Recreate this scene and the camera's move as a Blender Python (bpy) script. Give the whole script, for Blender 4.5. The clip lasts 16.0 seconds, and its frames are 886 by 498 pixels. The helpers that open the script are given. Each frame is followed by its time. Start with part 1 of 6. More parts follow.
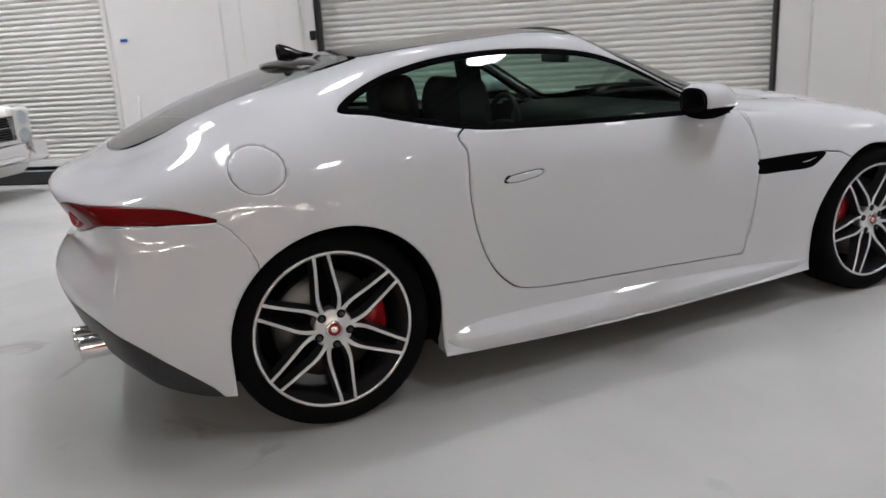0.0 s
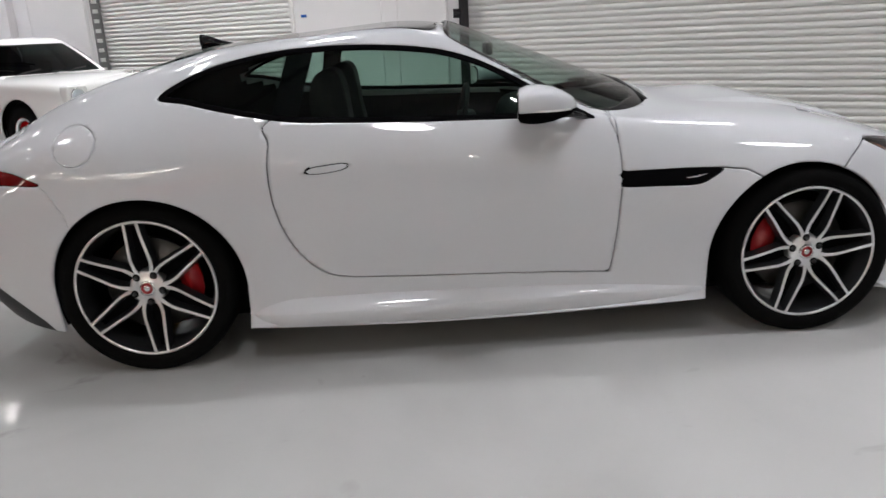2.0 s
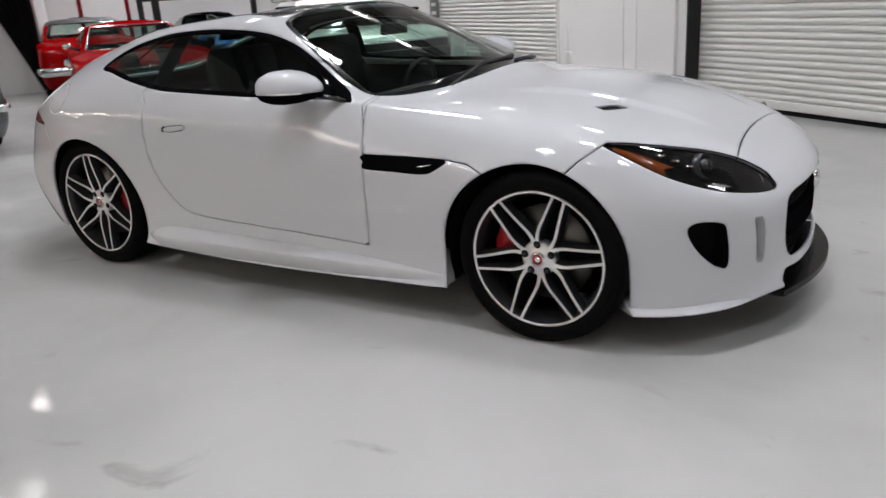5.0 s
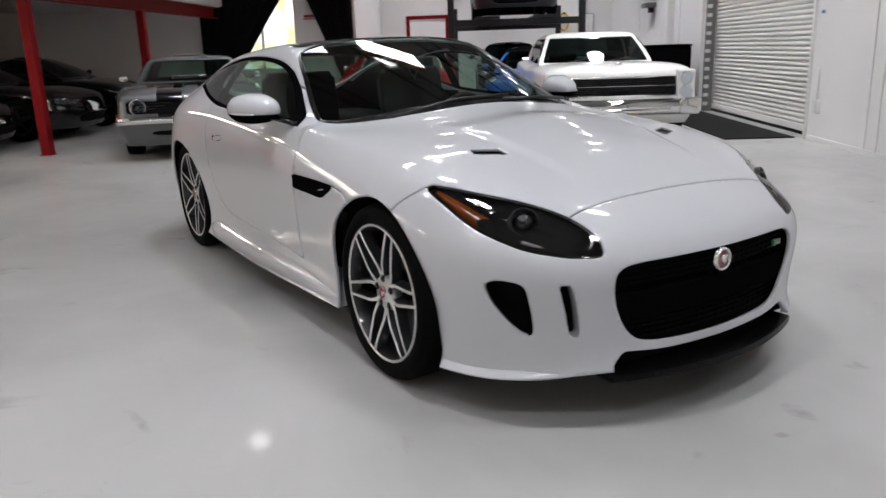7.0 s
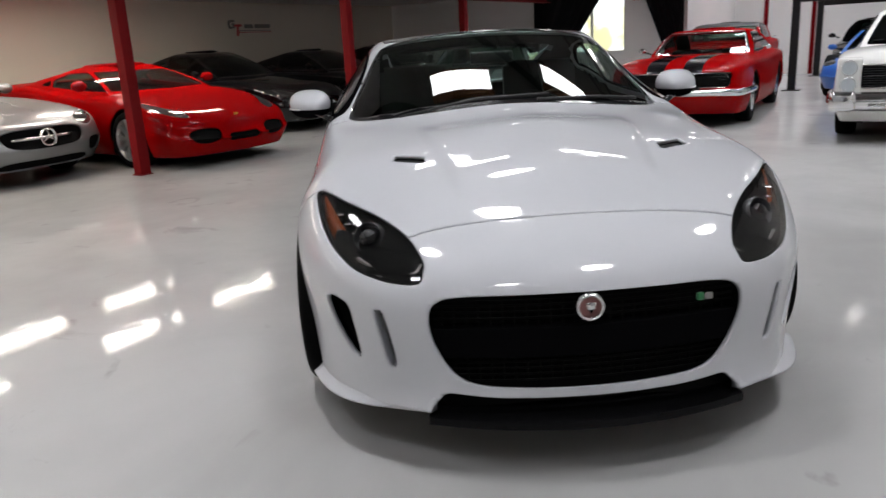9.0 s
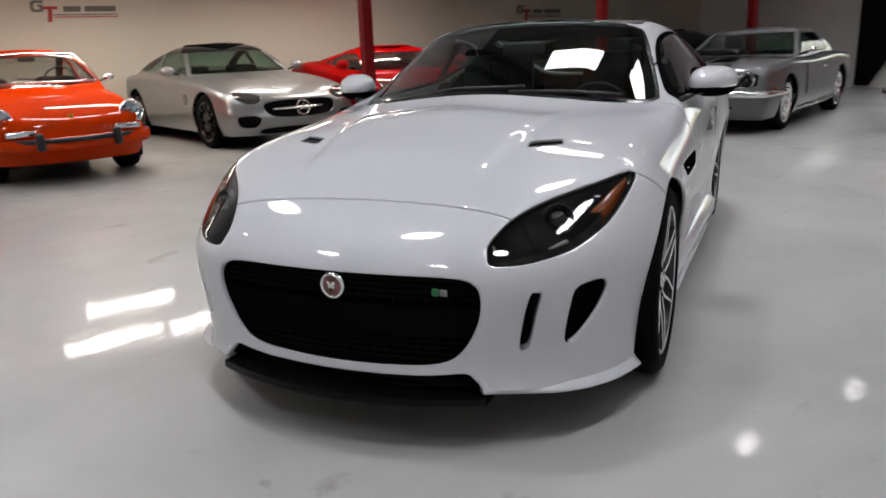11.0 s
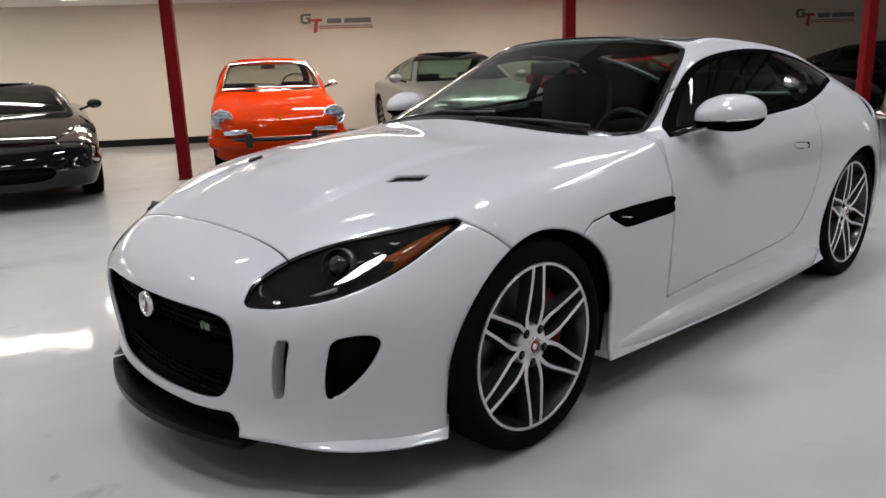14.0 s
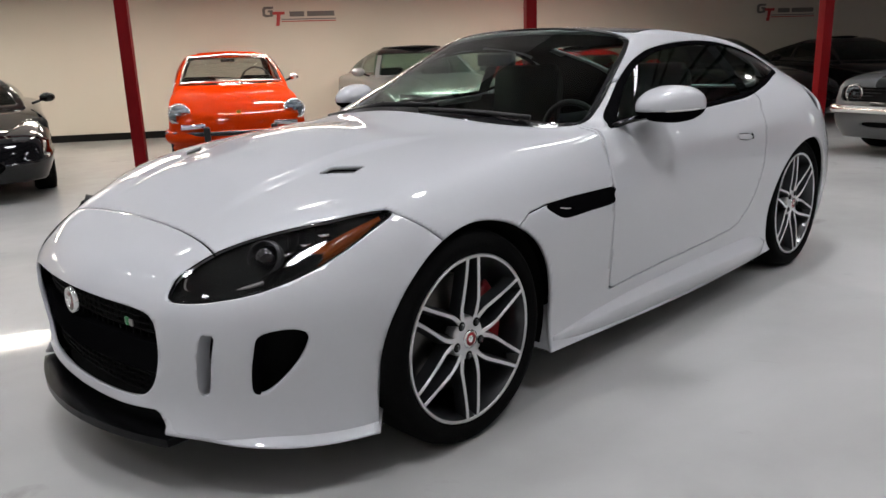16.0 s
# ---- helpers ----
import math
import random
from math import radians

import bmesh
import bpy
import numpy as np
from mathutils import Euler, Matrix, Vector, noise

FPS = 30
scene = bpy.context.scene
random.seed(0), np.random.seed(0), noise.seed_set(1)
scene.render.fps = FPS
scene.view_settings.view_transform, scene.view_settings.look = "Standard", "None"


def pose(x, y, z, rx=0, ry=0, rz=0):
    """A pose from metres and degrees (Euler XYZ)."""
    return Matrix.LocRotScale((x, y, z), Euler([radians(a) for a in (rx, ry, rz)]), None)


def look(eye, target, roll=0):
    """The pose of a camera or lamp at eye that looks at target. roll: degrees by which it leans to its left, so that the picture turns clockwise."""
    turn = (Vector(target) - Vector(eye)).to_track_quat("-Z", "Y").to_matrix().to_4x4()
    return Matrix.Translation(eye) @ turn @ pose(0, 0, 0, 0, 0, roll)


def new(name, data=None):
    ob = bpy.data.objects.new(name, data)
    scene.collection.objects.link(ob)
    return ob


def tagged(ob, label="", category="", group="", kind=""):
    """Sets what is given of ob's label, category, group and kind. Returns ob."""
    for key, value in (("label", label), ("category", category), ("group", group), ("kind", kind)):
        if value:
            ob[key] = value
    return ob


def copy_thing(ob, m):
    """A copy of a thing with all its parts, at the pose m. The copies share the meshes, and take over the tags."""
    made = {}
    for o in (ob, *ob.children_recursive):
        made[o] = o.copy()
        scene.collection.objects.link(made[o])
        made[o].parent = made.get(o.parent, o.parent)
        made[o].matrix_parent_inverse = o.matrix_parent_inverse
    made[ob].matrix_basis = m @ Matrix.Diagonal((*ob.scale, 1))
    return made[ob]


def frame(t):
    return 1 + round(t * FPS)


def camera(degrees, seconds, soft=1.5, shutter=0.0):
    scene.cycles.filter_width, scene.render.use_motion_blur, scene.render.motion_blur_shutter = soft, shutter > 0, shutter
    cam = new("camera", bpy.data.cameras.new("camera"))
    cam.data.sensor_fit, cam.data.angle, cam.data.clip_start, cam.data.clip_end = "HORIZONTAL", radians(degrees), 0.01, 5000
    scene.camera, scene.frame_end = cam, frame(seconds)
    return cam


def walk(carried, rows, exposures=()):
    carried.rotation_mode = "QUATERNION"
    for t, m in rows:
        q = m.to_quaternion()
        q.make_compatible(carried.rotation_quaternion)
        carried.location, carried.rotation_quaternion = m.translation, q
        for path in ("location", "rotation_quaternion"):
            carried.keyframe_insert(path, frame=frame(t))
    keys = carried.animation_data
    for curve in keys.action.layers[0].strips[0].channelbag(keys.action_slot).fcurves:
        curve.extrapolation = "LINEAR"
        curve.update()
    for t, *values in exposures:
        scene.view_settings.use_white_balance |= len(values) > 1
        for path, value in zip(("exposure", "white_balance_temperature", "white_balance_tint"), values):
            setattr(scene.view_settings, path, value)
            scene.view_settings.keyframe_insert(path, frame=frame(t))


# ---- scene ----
cam = camera(60.8, 16.0, shutter=0.4)

PATH = [
    (0, (-1.896, -3.247, 1.258), (-1.142, -1.471, 0.732), -3.5),
    (0.5, (-1.518, -3.419, 1.258), (-0.96, -1.577, 0.713), -4.2),
    (1, (-1.094, -3.553, 1.265), (-0.639, -1.687, 0.708), -3.5),
    (1.5, (-0.666, -3.674, 1.275), (-0.497, -1.752, 0.747), -3.9),
    (2, (-0.228, -3.725, 1.267), (-0.174, -1.806, 0.706), -2.8),
    (2.5, (0.223, -3.746, 1.267), (0.095, -1.822, 0.738), -5.4),
    (3, (0.712, -3.727, 1.27), (0.437, -1.832, 0.695), -2.6),
    (3.5, (1.16, -3.665, 1.289), (0.648, -1.813, 0.734), -2.5),
    (4, (1.602, -3.584, 1.278), (0.833, -1.805, 0.782), -4.8),
    (4.5, (2.043, -3.438, 1.265), (1.114, -1.763, 0.692), -4.0),
    (4.7, (2.202, -3.412, 1.304), (1.255, -1.761, 0.688), -4.0),
    (5.75, (3.006, -3.005, 1.278), (1.77, -1.633, 0.72), -3.7),
    (6.8, (3.662, -2.289, 1.246), (2.058, -1.21, 0.733), -3.5),
    (7, (3.761, -2.139, 1.236), (2.125, -1.111, 0.721), -1.9),
    (7.5, (3.957, -1.764, 1.252), (2.221, -0.961, 0.668), -2.3),
    (8, (4.086, -1.383, 1.232), (2.234, -0.892, 0.659), -2.3),
    (8.5, (4.142, -0.964, 1.232), (2.243, -0.705, 0.662), -2.3),
    (8.7, (4.151, -0.785, 1.246), (2.237, -0.585, 0.702), -2.8),
    (9.75, (4.155, 0.16, 1.222), (2.292, -0.046, 0.72), -2.4),
    (10.8, (4.074, 1.039, 1.199), (2.255, 0.361, 0.72), -2.1),
    (11, (4.042, 1.181, 1.198), (2.269, 0.418, 0.676), -2.3),
    (11.5, (3.913, 1.514, 1.205), (2.231, 0.561, 0.691), -1.8),
    (12, (3.788, 1.803, 1.21), (2.218, 0.666, 0.715), -2.8),
    (12.5, (3.609, 2.028, 1.209), (2.099, 0.832, 0.671), -0.6),
    (13, (3.387, 2.148, 1.213), (1.952, 0.856, 0.692), -2.0),
    (13.5, (3.192, 2.221, 1.202), (1.818, 0.863, 0.682), -2.9),
    (14, (3.032, 2.31, 1.215), (1.705, 0.894, 0.732), -2.0),
    (14.5, (2.96, 2.354, 1.206), (1.656, 0.915, 0.727), -1.1),
    (15, (2.941, 2.374, 1.195), (1.623, 0.956, 0.692), -1.0),
    (15.5, (2.928, 2.379, 1.193), (1.583, 0.986, 0.695), -2.2),
    (16, (2.93, 2.376, 1.195), (1.554, 1.012, 0.697), -1.9),
]
walk(cam, [(t, look(eye, target, roll)) for t, eye, target, roll in PATH], [(0, -0.07), (4.7, -0.04), (7, -0.13), (8.5, -0.17), (10.8, -0.27), (12, -0.2), (13, -0.1), (16, -0.1)])


# ---- world and hall lights ----
# The hall lies at an angle to the white coupe: hall axes u (along the rows) and n (towards the show wall).
HALL = pose(0, 0, 0, 0, 0, 145.4)
CEIL, MEZZ, NORTH, SOUTH, EAST, WEST, WEST2 = 5.6, 2.27, -4.5, 9.8, -13.0, 13.4, 18.6

world = bpy.data.worlds.new("sky")
world.use_nodes = True
sky = world.node_tree.nodes.new("ShaderNodeTexSky")
sky.sky_type, sky.sun_disc, sky.sun_elevation, sky.sun_rotation = "NISHITA", False, radians(45), radians(120)
world.node_tree.links.new(sky.outputs[0], world.node_tree.nodes["Background"].inputs[0])
world.node_tree.nodes["Background"].inputs[1].default_value = 0.12
scene.world = world
scene.view_settings.exposure = 0.0


def area_lamp(u, n, z, sx, sy, watts, colour, name="tube_light"):
    d = bpy.data.lights.new(name, "AREA")
    d.shape, d.size, d.size_y, d.energy, d.color = "RECTANGLE", sx, sy, watts, colour
    ob = new(name, d)
    ob.matrix_world = HALL @ pose(u, n, z)
    return ob


# beyond the base grid: eleven unseen lamps added to brighten the far walls
BAYS_AND_FILL = [(u, n) for n in (-2.9, 0.2, 3.3) for u in (-11.0, -8.0, -5.0, -2.0, 1.0, 4.0, 7.0, 10.0) if (u, n) != (1.0, 3.3)] + [(13.0, -2.9), (13.0, 0.2), (16.0, -2.9), (16.0, 0.2)] + [(u, -2.9) for u in (5.5, 8.5, 11.5)] + [(14.5, -1.4), (17.4, -2.9), (17.4, 0.6), (14.5, 1.2)]
STRIPS = [(u, 6.4) for u in (-10.6, -8.8, -6.8, -5.0, -3.3, -1.45, -0.2, 2.2, 4.0)] + [(u, 7.8) for u in (-9.8, -7.0, -4.0, -1.0, 1.4, 3.2)]
BOXES = [(1.865, 1.43), (3.09, 0.02)]
for u, n in BAYS_AND_FILL:
    d = bpy.data.lights.new("bay_or_fill_light", "AREA")
    d.shape, d.size, d.energy, d.color = "DISK", 0.6, 29, (0.975, 0.978, 1.02)
    d.spread = radians(98)
    new("bay_or_fill_light", d).matrix_world = HALL @ pose(u, n, CEIL - 0.62)
for u, n in STRIPS:
    area_lamp(u, n, MEZZ - 0.085, 1.15, 0.16, 27, (1.0, 0.945, 0.85))
for u, n in BOXES:
    area_lamp(u, n, 3.985, 1.0, 0.26, 9, (0.95, 0.98, 1.0), "box_light").matrix_world = HALL @ pose(u, n, 3.985, 0, 0, -57)

# ---- materials ----
def mat(name, colour, rough=0.5, metal=0.0, coat=0.0, spec=0.5, bump=0.0, scale=30.0, vary=0.0, vscale=3.0, coat_rough=0.03):
    m = bpy.data.materials.new(name)
    m.use_nodes = True
    nt = m.node_tree
    b = nt.nodes["Principled BSDF"]
    b.inputs["Base Color"].default_value = (*colour, 1)
    b.inputs["Roughness"].default_value = rough
    b.inputs["Metallic"].default_value = metal
    b.inputs["Coat Weight"].default_value = coat
    b.inputs["Coat Roughness"].default_value = coat_rough
    b.inputs["Specular IOR Level"].default_value = spec
    co = nt.nodes.new("ShaderNodeTexCoord")
    if vary:
        no = nt.nodes.new("ShaderNodeTexNoise")
        no.inputs["Scale"].default_value, no.inputs["Detail"].default_value = vscale, 6
        nt.links.new(co.outputs["Object"], no.inputs["Vector"])
        mx = nt.nodes.new("ShaderNodeMix")
        mx.data_type = "RGBA"
        mx.inputs[6].default_value = (*[c * (1 - vary) for c in colour], 1)
        mx.inputs[7].default_value = (*[min(1, c * (1 + vary)) for c in colour], 1)
        nt.links.new(no.outputs[0], mx.inputs[0])
        nt.links.new(mx.outputs[2], b.inputs["Base Color"])
    if bump:
        n2 = nt.nodes.new("ShaderNodeTexNoise")
        n2.inputs["Scale"].default_value, n2.inputs["Detail"].default_value = scale, 4
        nt.links.new(co.outputs["Object"], n2.inputs["Vector"])
        bp = nt.nodes.new("ShaderNodeBump")
        bp.inputs["Strength"].default_value, bp.inputs["Distance"].default_value = bump, 0.01
        nt.links.new(n2.outputs[0], bp.inputs["Height"])
        nt.links.new(bp.outputs[0], b.inputs["Normal"])
    return m


def glass(name, tint, rough=0.0):
    """Thin tinted pane: lets tinted light through and mirrors more towards grazing angles, alike from both sides."""
    m = bpy.data.materials.new(name)
    m.use_nodes = True
    nt = m.node_tree
    nt.nodes.remove(nt.nodes["Principled BSDF"])
    out = nt.nodes["Material Output"]
    tr, gl = nt.nodes.new("ShaderNodeBsdfTransparent"), nt.nodes.new("ShaderNodeBsdfGlossy")
    tr.inputs[0].default_value = (*tint, 1)
    gl.inputs["Roughness"].default_value = rough
    lw, mx = nt.nodes.new("ShaderNodeLayerWeight"), nt.nodes.new("ShaderNodeMixShader")
    pw, fr = nt.nodes.new("ShaderNodeMath"), nt.nodes.new("ShaderNodeMath")
    pw.operation, pw.inputs[1].default_value = "POWER", 5.0
    fr.operation, fr.inputs[1].default_value, fr.inputs[2].default_value = "MULTIPLY_ADD", 0.94, 0.055
    nt.links.new(lw.outputs["Facing"], pw.inputs[0])
    nt.links.new(pw.outputs[0], fr.inputs[0])
    nt.links.new(fr.outputs[0], mx.inputs[0])
    nt.links.new(tr.outputs[0], mx.inputs[1])
    nt.links.new(gl.outputs[0], mx.inputs[2])
    nt.links.new(mx.outputs[0], out.inputs[0])
    return m


def glow(name, colour, strength):
    m = mat(name, colour)
    b = m.node_tree.nodes["Principled BSDF"]
    b.inputs["Emission Color"].default_value = (*colour, 1)
    b.inputs["Emission Strength"].default_value = strength
    return m


def floor_material():
    m = mat("epoxy_floor", (0.40, 0.399, 0.395), 0.4, spec=0.25, coat=0.48, coat_rough=0.05)
    nt = m.node_tree
    b = nt.nodes["Principled BSDF"]
    co = nt.nodes.new("ShaderNodeTexCoord")
    big, fine, mark = (nt.nodes.new("ShaderNodeTexNoise") for _ in range(3))
    for n, s, d in ((big, 0.8, 7), (fine, 6.0, 8), (mark, 2.2, 10)):
        n.inputs["Scale"].default_value, n.inputs["Detail"].default_value = s, d
        nt.links.new(co.outputs["Object"], n.inputs["Vector"])
    mark.inputs["Distortion"].default_value = 1.5
    ramp = nt.nodes.new("ShaderNodeValToRGB")
    ramp.color_ramp.elements[0].position, ramp.color_ramp.elements[0].color = 0.34, (0.345, 0.344, 0.338, 1)
    ramp.color_ramp.elements[1].position, ramp.color_ramp.elements[1].color = 0.66, (0.435, 0.434, 0.43, 1)
    nt.links.new(big.outputs[0], ramp.inputs[0])
    dirt = nt.nodes.new("ShaderNodeValToRGB")
    dirt.color_ramp.elements[0].position, dirt.color_ramp.elements[0].color = 0.27, (0.55, 0.53, 0.50, 1)
    dirt.color_ramp.elements[1].position, dirt.color_ramp.elements[1].color = 0.36, (1, 1, 1, 1)
    nt.links.new(mark.outputs[0], dirt.inputs[0])
    mul = nt.nodes.new("ShaderNodeMix")
    mul.data_type, mul.blend_type = "RGBA", "MULTIPLY"
    mul.inputs[0].default_value = 0.6
    big.inputs["Distortion"].default_value = 0.6
    nt.links.new(ramp.outputs[0], mul.inputs[6])
    nt.links.new(dirt.outputs[0], mul.inputs[7])
    nt.links.new(mul.outputs[2], b.inputs["Base Color"])
    rr = nt.nodes.new("ShaderNodeMapRange")
    rr.inputs[3].default_value, rr.inputs[4].default_value = 0.32, 0.5
    nt.links.new(fine.outputs[0], rr.inputs[0])
    nt.links.new(rr.outputs[0], b.inputs["Roughness"])
    bp = nt.nodes.new("ShaderNodeBump")
    bp.inputs["Strength"].default_value, bp.inputs["Distance"].default_value = 0.06, 0.02
    nt.links.new(fine.outputs[0], bp.inputs["Height"])
    nt.links.new(bp.outputs[0], b.inputs["Normal"])
    nt.links.new(bp.outputs[0], b.inputs["Coat Normal"])
    return m


M_FLOOR = floor_material()
M_PAINT = mat("white_paint", (0.525, 0.536, 0.567), 0.45, coat=1.0, spec=0.25, vary=0.015, vscale=60)
M_BLACK = mat("gloss_black", (0.005, 0.005, 0.006), 0.12, coat=0.3, spec=0.3)
M_SPLIT = mat("splitter_black", (0.004, 0.004, 0.0045), 0.25, spec=0.12)
M_TRIM = mat("satin_black", (0.012, 0.012, 0.013), 0.45, bump=0.1, scale=200)
# near-black, for black parts and for shade painted into hollows
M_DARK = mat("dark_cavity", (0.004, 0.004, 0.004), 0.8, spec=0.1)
M_TYRE = mat("tyre_rubber", (0.0035, 0.0035, 0.0036), 0.75, spec=0.04, bump=0.2, scale=90, vary=0.2)
M_ALLOY = mat("machined_alloy", (0.62, 0.62, 0.63), 0.28, 0.9)
M_GREY = mat("dark_grey_alloy", (0.028, 0.029, 0.032), 0.3, 0.5, coat=0.5)
M_CHROME = mat("chrome", (0.8, 0.8, 0.8), 0.08, 1.0)
M_DISC = mat("brake_disc", (0.32, 0.31, 0.30), 0.35, 0.9)
M_ROTOR = mat("brake_rotor", (0.13, 0.125, 0.12), 0.38, 0.9)
M_RED = mat("caliper_red", (0.30, 0.006, 0.01), 0.35, coat=0.4)
M_POST = mat("red_post", (0.17, 0.004, 0.006), 0.6, spec=0.12, vary=0.15, vscale=5)
M_WALLN = mat("white_wall", (0.82, 0.805, 0.80), 0.6, vary=0.05, vscale=1.2, bump=0.05, scale=40)
M_WALLS = mat("cream_wall", (0.62, 0.57, 0.49), 0.6, vary=0.04, vscale=0.8, bump=0.05, scale=40)
M_ROLL = mat("roller_door", (0.80, 0.785, 0.76), 0.45, vary=0.05, vscale=2)
M_BASE = mat("black_skirting", (0.008, 0.008, 0.008), 0.6, spec=0.12)
M_CEIL = mat("ceiling_paint", (0.22, 0.22, 0.22), 0.8, vary=0.06, vscale=0.8)
M_STEEL = mat("black_steel", (0.015, 0.015, 0.016), 0.45, 0.3)
M_CLOTH = mat("black_curtain", (0.006, 0.006, 0.007), 0.9, spec=0.1)
M_GLASS = glass("tinted_glass", (0.50, 0.64, 0.58))
M_SCREEN = glass("windscreen_glass", (0.66, 0.77, 0.72))
M_CLEAR = glass("clear_lens", (0.85, 0.85, 0.85))
M_TUBE = glow("lit_bulb", (1.0, 0.98, 0.97), 26.0)
M_TUBEW = glow("lit_warm_tube", (1.0, 0.88, 0.7), 6.0)
M_TAIL = mat("red_lens", (0.11, 0.001, 0.0015), 0.25, coat=0.25, spec=0.05)
M_BOWL = mat("lamp_bowl_black", (0.004, 0.004, 0.0045), 0.45, spec=0.1)
M_AMBER = mat("amber_lens", (0.2, 0.042, 0.004), 0.2, coat=0.3, spec=0.2)
M_LEATHER = mat("black_leather", (0.007, 0.007, 0.007), 0.55, spec=0.2, bump=0.2, scale=120)
M_ORANGE = mat("orange_paint", (0.52, 0.035, 0.002), 0.45, coat=0.35, spec=0.0)
M_SILVER = mat("silver_paint", (0.25, 0.258, 0.27), 0.35, 0.7, coat=0.8)
M_GUNMETAL = mat("steel_grey_paint", (0.085, 0.09, 0.095), 0.4, 0.4, coat=0.9)
M_FRED = mat("red_paint", (0.28, 0.001, 0.0015), 0.4, coat=0.28, spec=0.0)
M_BLACKCAR = mat("black_paint", (0.004, 0.004, 0.005), 0.4, coat=1.0, spec=0.0)
M_CREAM = mat("ivory_paint", (0.70, 0.70, 0.68), 0.4, coat=0.8)
M_BLUE = mat("blue_paint", (0.01, 0.12, 0.5), 0.35, coat=0.8)
M_GREEN = mat("green_badge", (0.03, 0.2, 0.07), 0.3)
M_RAIL = mat("grey_steel_rail", (0.2, 0.2, 0.2), 0.5)
M_BLUEPAD = mat("blue_vinyl", (0.012, 0.06, 0.24), 0.5, bump=0.1, scale=60)
M_EDGE = mat("matt_black_edge", (0.0035, 0.0035, 0.004), 0.45, spec=0.0)
M_THIN = glass("lightly_tinted_glass", (0.74, 0.78, 0.76))
M_MAT = mat("dark_rubber_mat", (0.012, 0.012, 0.012), 0.85, spec=0.1, bump=0.3, scale=60)
M_LOGO_GREY = mat("logo_grey", (0.14, 0.13, 0.125), 0.5)
M_LOGO_RED = mat("logo_red", (0.42, 0.03, 0.03), 0.5)
M_WHITEP = mat("white_plastic", (0.75, 0.75, 0.73), 0.4)
M_TEAL = glass("green_tinted_glass", (0.12, 0.17, 0.16))
M_YELLOW = mat("yellow_plastic", (0.6, 0.35, 0.02), 0.5)
# glowing underside of the hanging box lights
M_DIFFUSER = glow("box_light_diffuser", (0.95, 0.98, 1.0), 7.0)
M_WOODY = mat("orange_wood_trim", (0.42, 0.16, 0.05), 0.5, vary=0.2, vscale=8)


def outdoors():
    m = glow("outdoor_light", (0.9, 0.95, 1.0), 2.0)
    nt = m.node_tree
    b = nt.nodes["Principled BSDF"]
    co, no, ra = nt.nodes.new("ShaderNodeTexCoord"), nt.nodes.new("ShaderNodeTexNoise"), nt.nodes.new("ShaderNodeValToRGB")
    no.inputs["Scale"].default_value = 1.3
    ra.color_ramp.elements[0].position, ra.color_ramp.elements[0].color = .40, (.55, .50, .12, 1)
    ra.color_ramp.elements[1].position, ra.color_ramp.elements[1].color = .52, (.9, .95, 1, 1)
    nt.links.new(co.outputs["Object"], no.inputs["Vector"])
    nt.links.new(no.outputs[0], ra.inputs[0])
    nt.links.new(ra.outputs[0], b.inputs["Emission Color"])
    return m


M_OUT = outdoors()

# ---- mesh helpers ----
def link_mesh(name, bm, material, parent=None, label="", smooth=True):
    me = bpy.data.meshes.new(name)
    bm.to_mesh(me)
    bm.free()
    for mm in (material if isinstance(material, (list, tuple)) else [material]):
        me.materials.append(mm)
    if smooth:
        me.shade_smooth()
    ob = new(name, me)
    if parent:
        ob.parent = parent
    if label:
        ob["label"] = label
    return ob


def part(name, bm, material, parent, label="", smooth=True):
    return link_mesh(name, bm, material, parent, label, smooth)


def box_bm(x0, x1, y0, y1, z0, z1, bevel=0.0, seg=2, bm=None):
    bm = bm or bmesh.new()
    r = bmesh.ops.create_cube(bm, size=1.0, matrix=Matrix.Translation(((x0 + x1) / 2, (y0 + y1) / 2, (z0 + z1) / 2)) @ Matrix.Diagonal((x1 - x0, y1 - y0, z1 - z0, 1)))
    if bevel:
        es = list({e for v in r["verts"] for e in v.link_edges})
        bmesh.ops.bevel(bm, geom=es, offset=bevel, segments=seg, affect="EDGES", profile=0.6)
    return bm


def lathe_bm(profile, seg=48, axis="y", bm=None, m=None):
    """Turn a profile of (radius, along) pairs round an axis."""
    bm = bm or bmesh.new()
    rings = []
    for r, a in profile:
        ring = []
        for k in range(seg):
            t = 2 * math.pi * k / seg
            c, s = r * math.cos(t), r * math.sin(t)
            p = {"y": (c, a, s), "z": (c, s, a), "x": (a, c, s)}[axis]
            ring.append(bm.verts.new(m @ Vector(p) if m else p))
        rings.append(ring)
    for a, b in zip(rings, rings[1:]):
        for k in range(seg):
            bm.faces.new((a[k], a[(k + 1) % seg], b[(k + 1) % seg], b[k]))
    bmesh.ops.recalc_face_normals(bm, faces=bm.faces)
    return bm


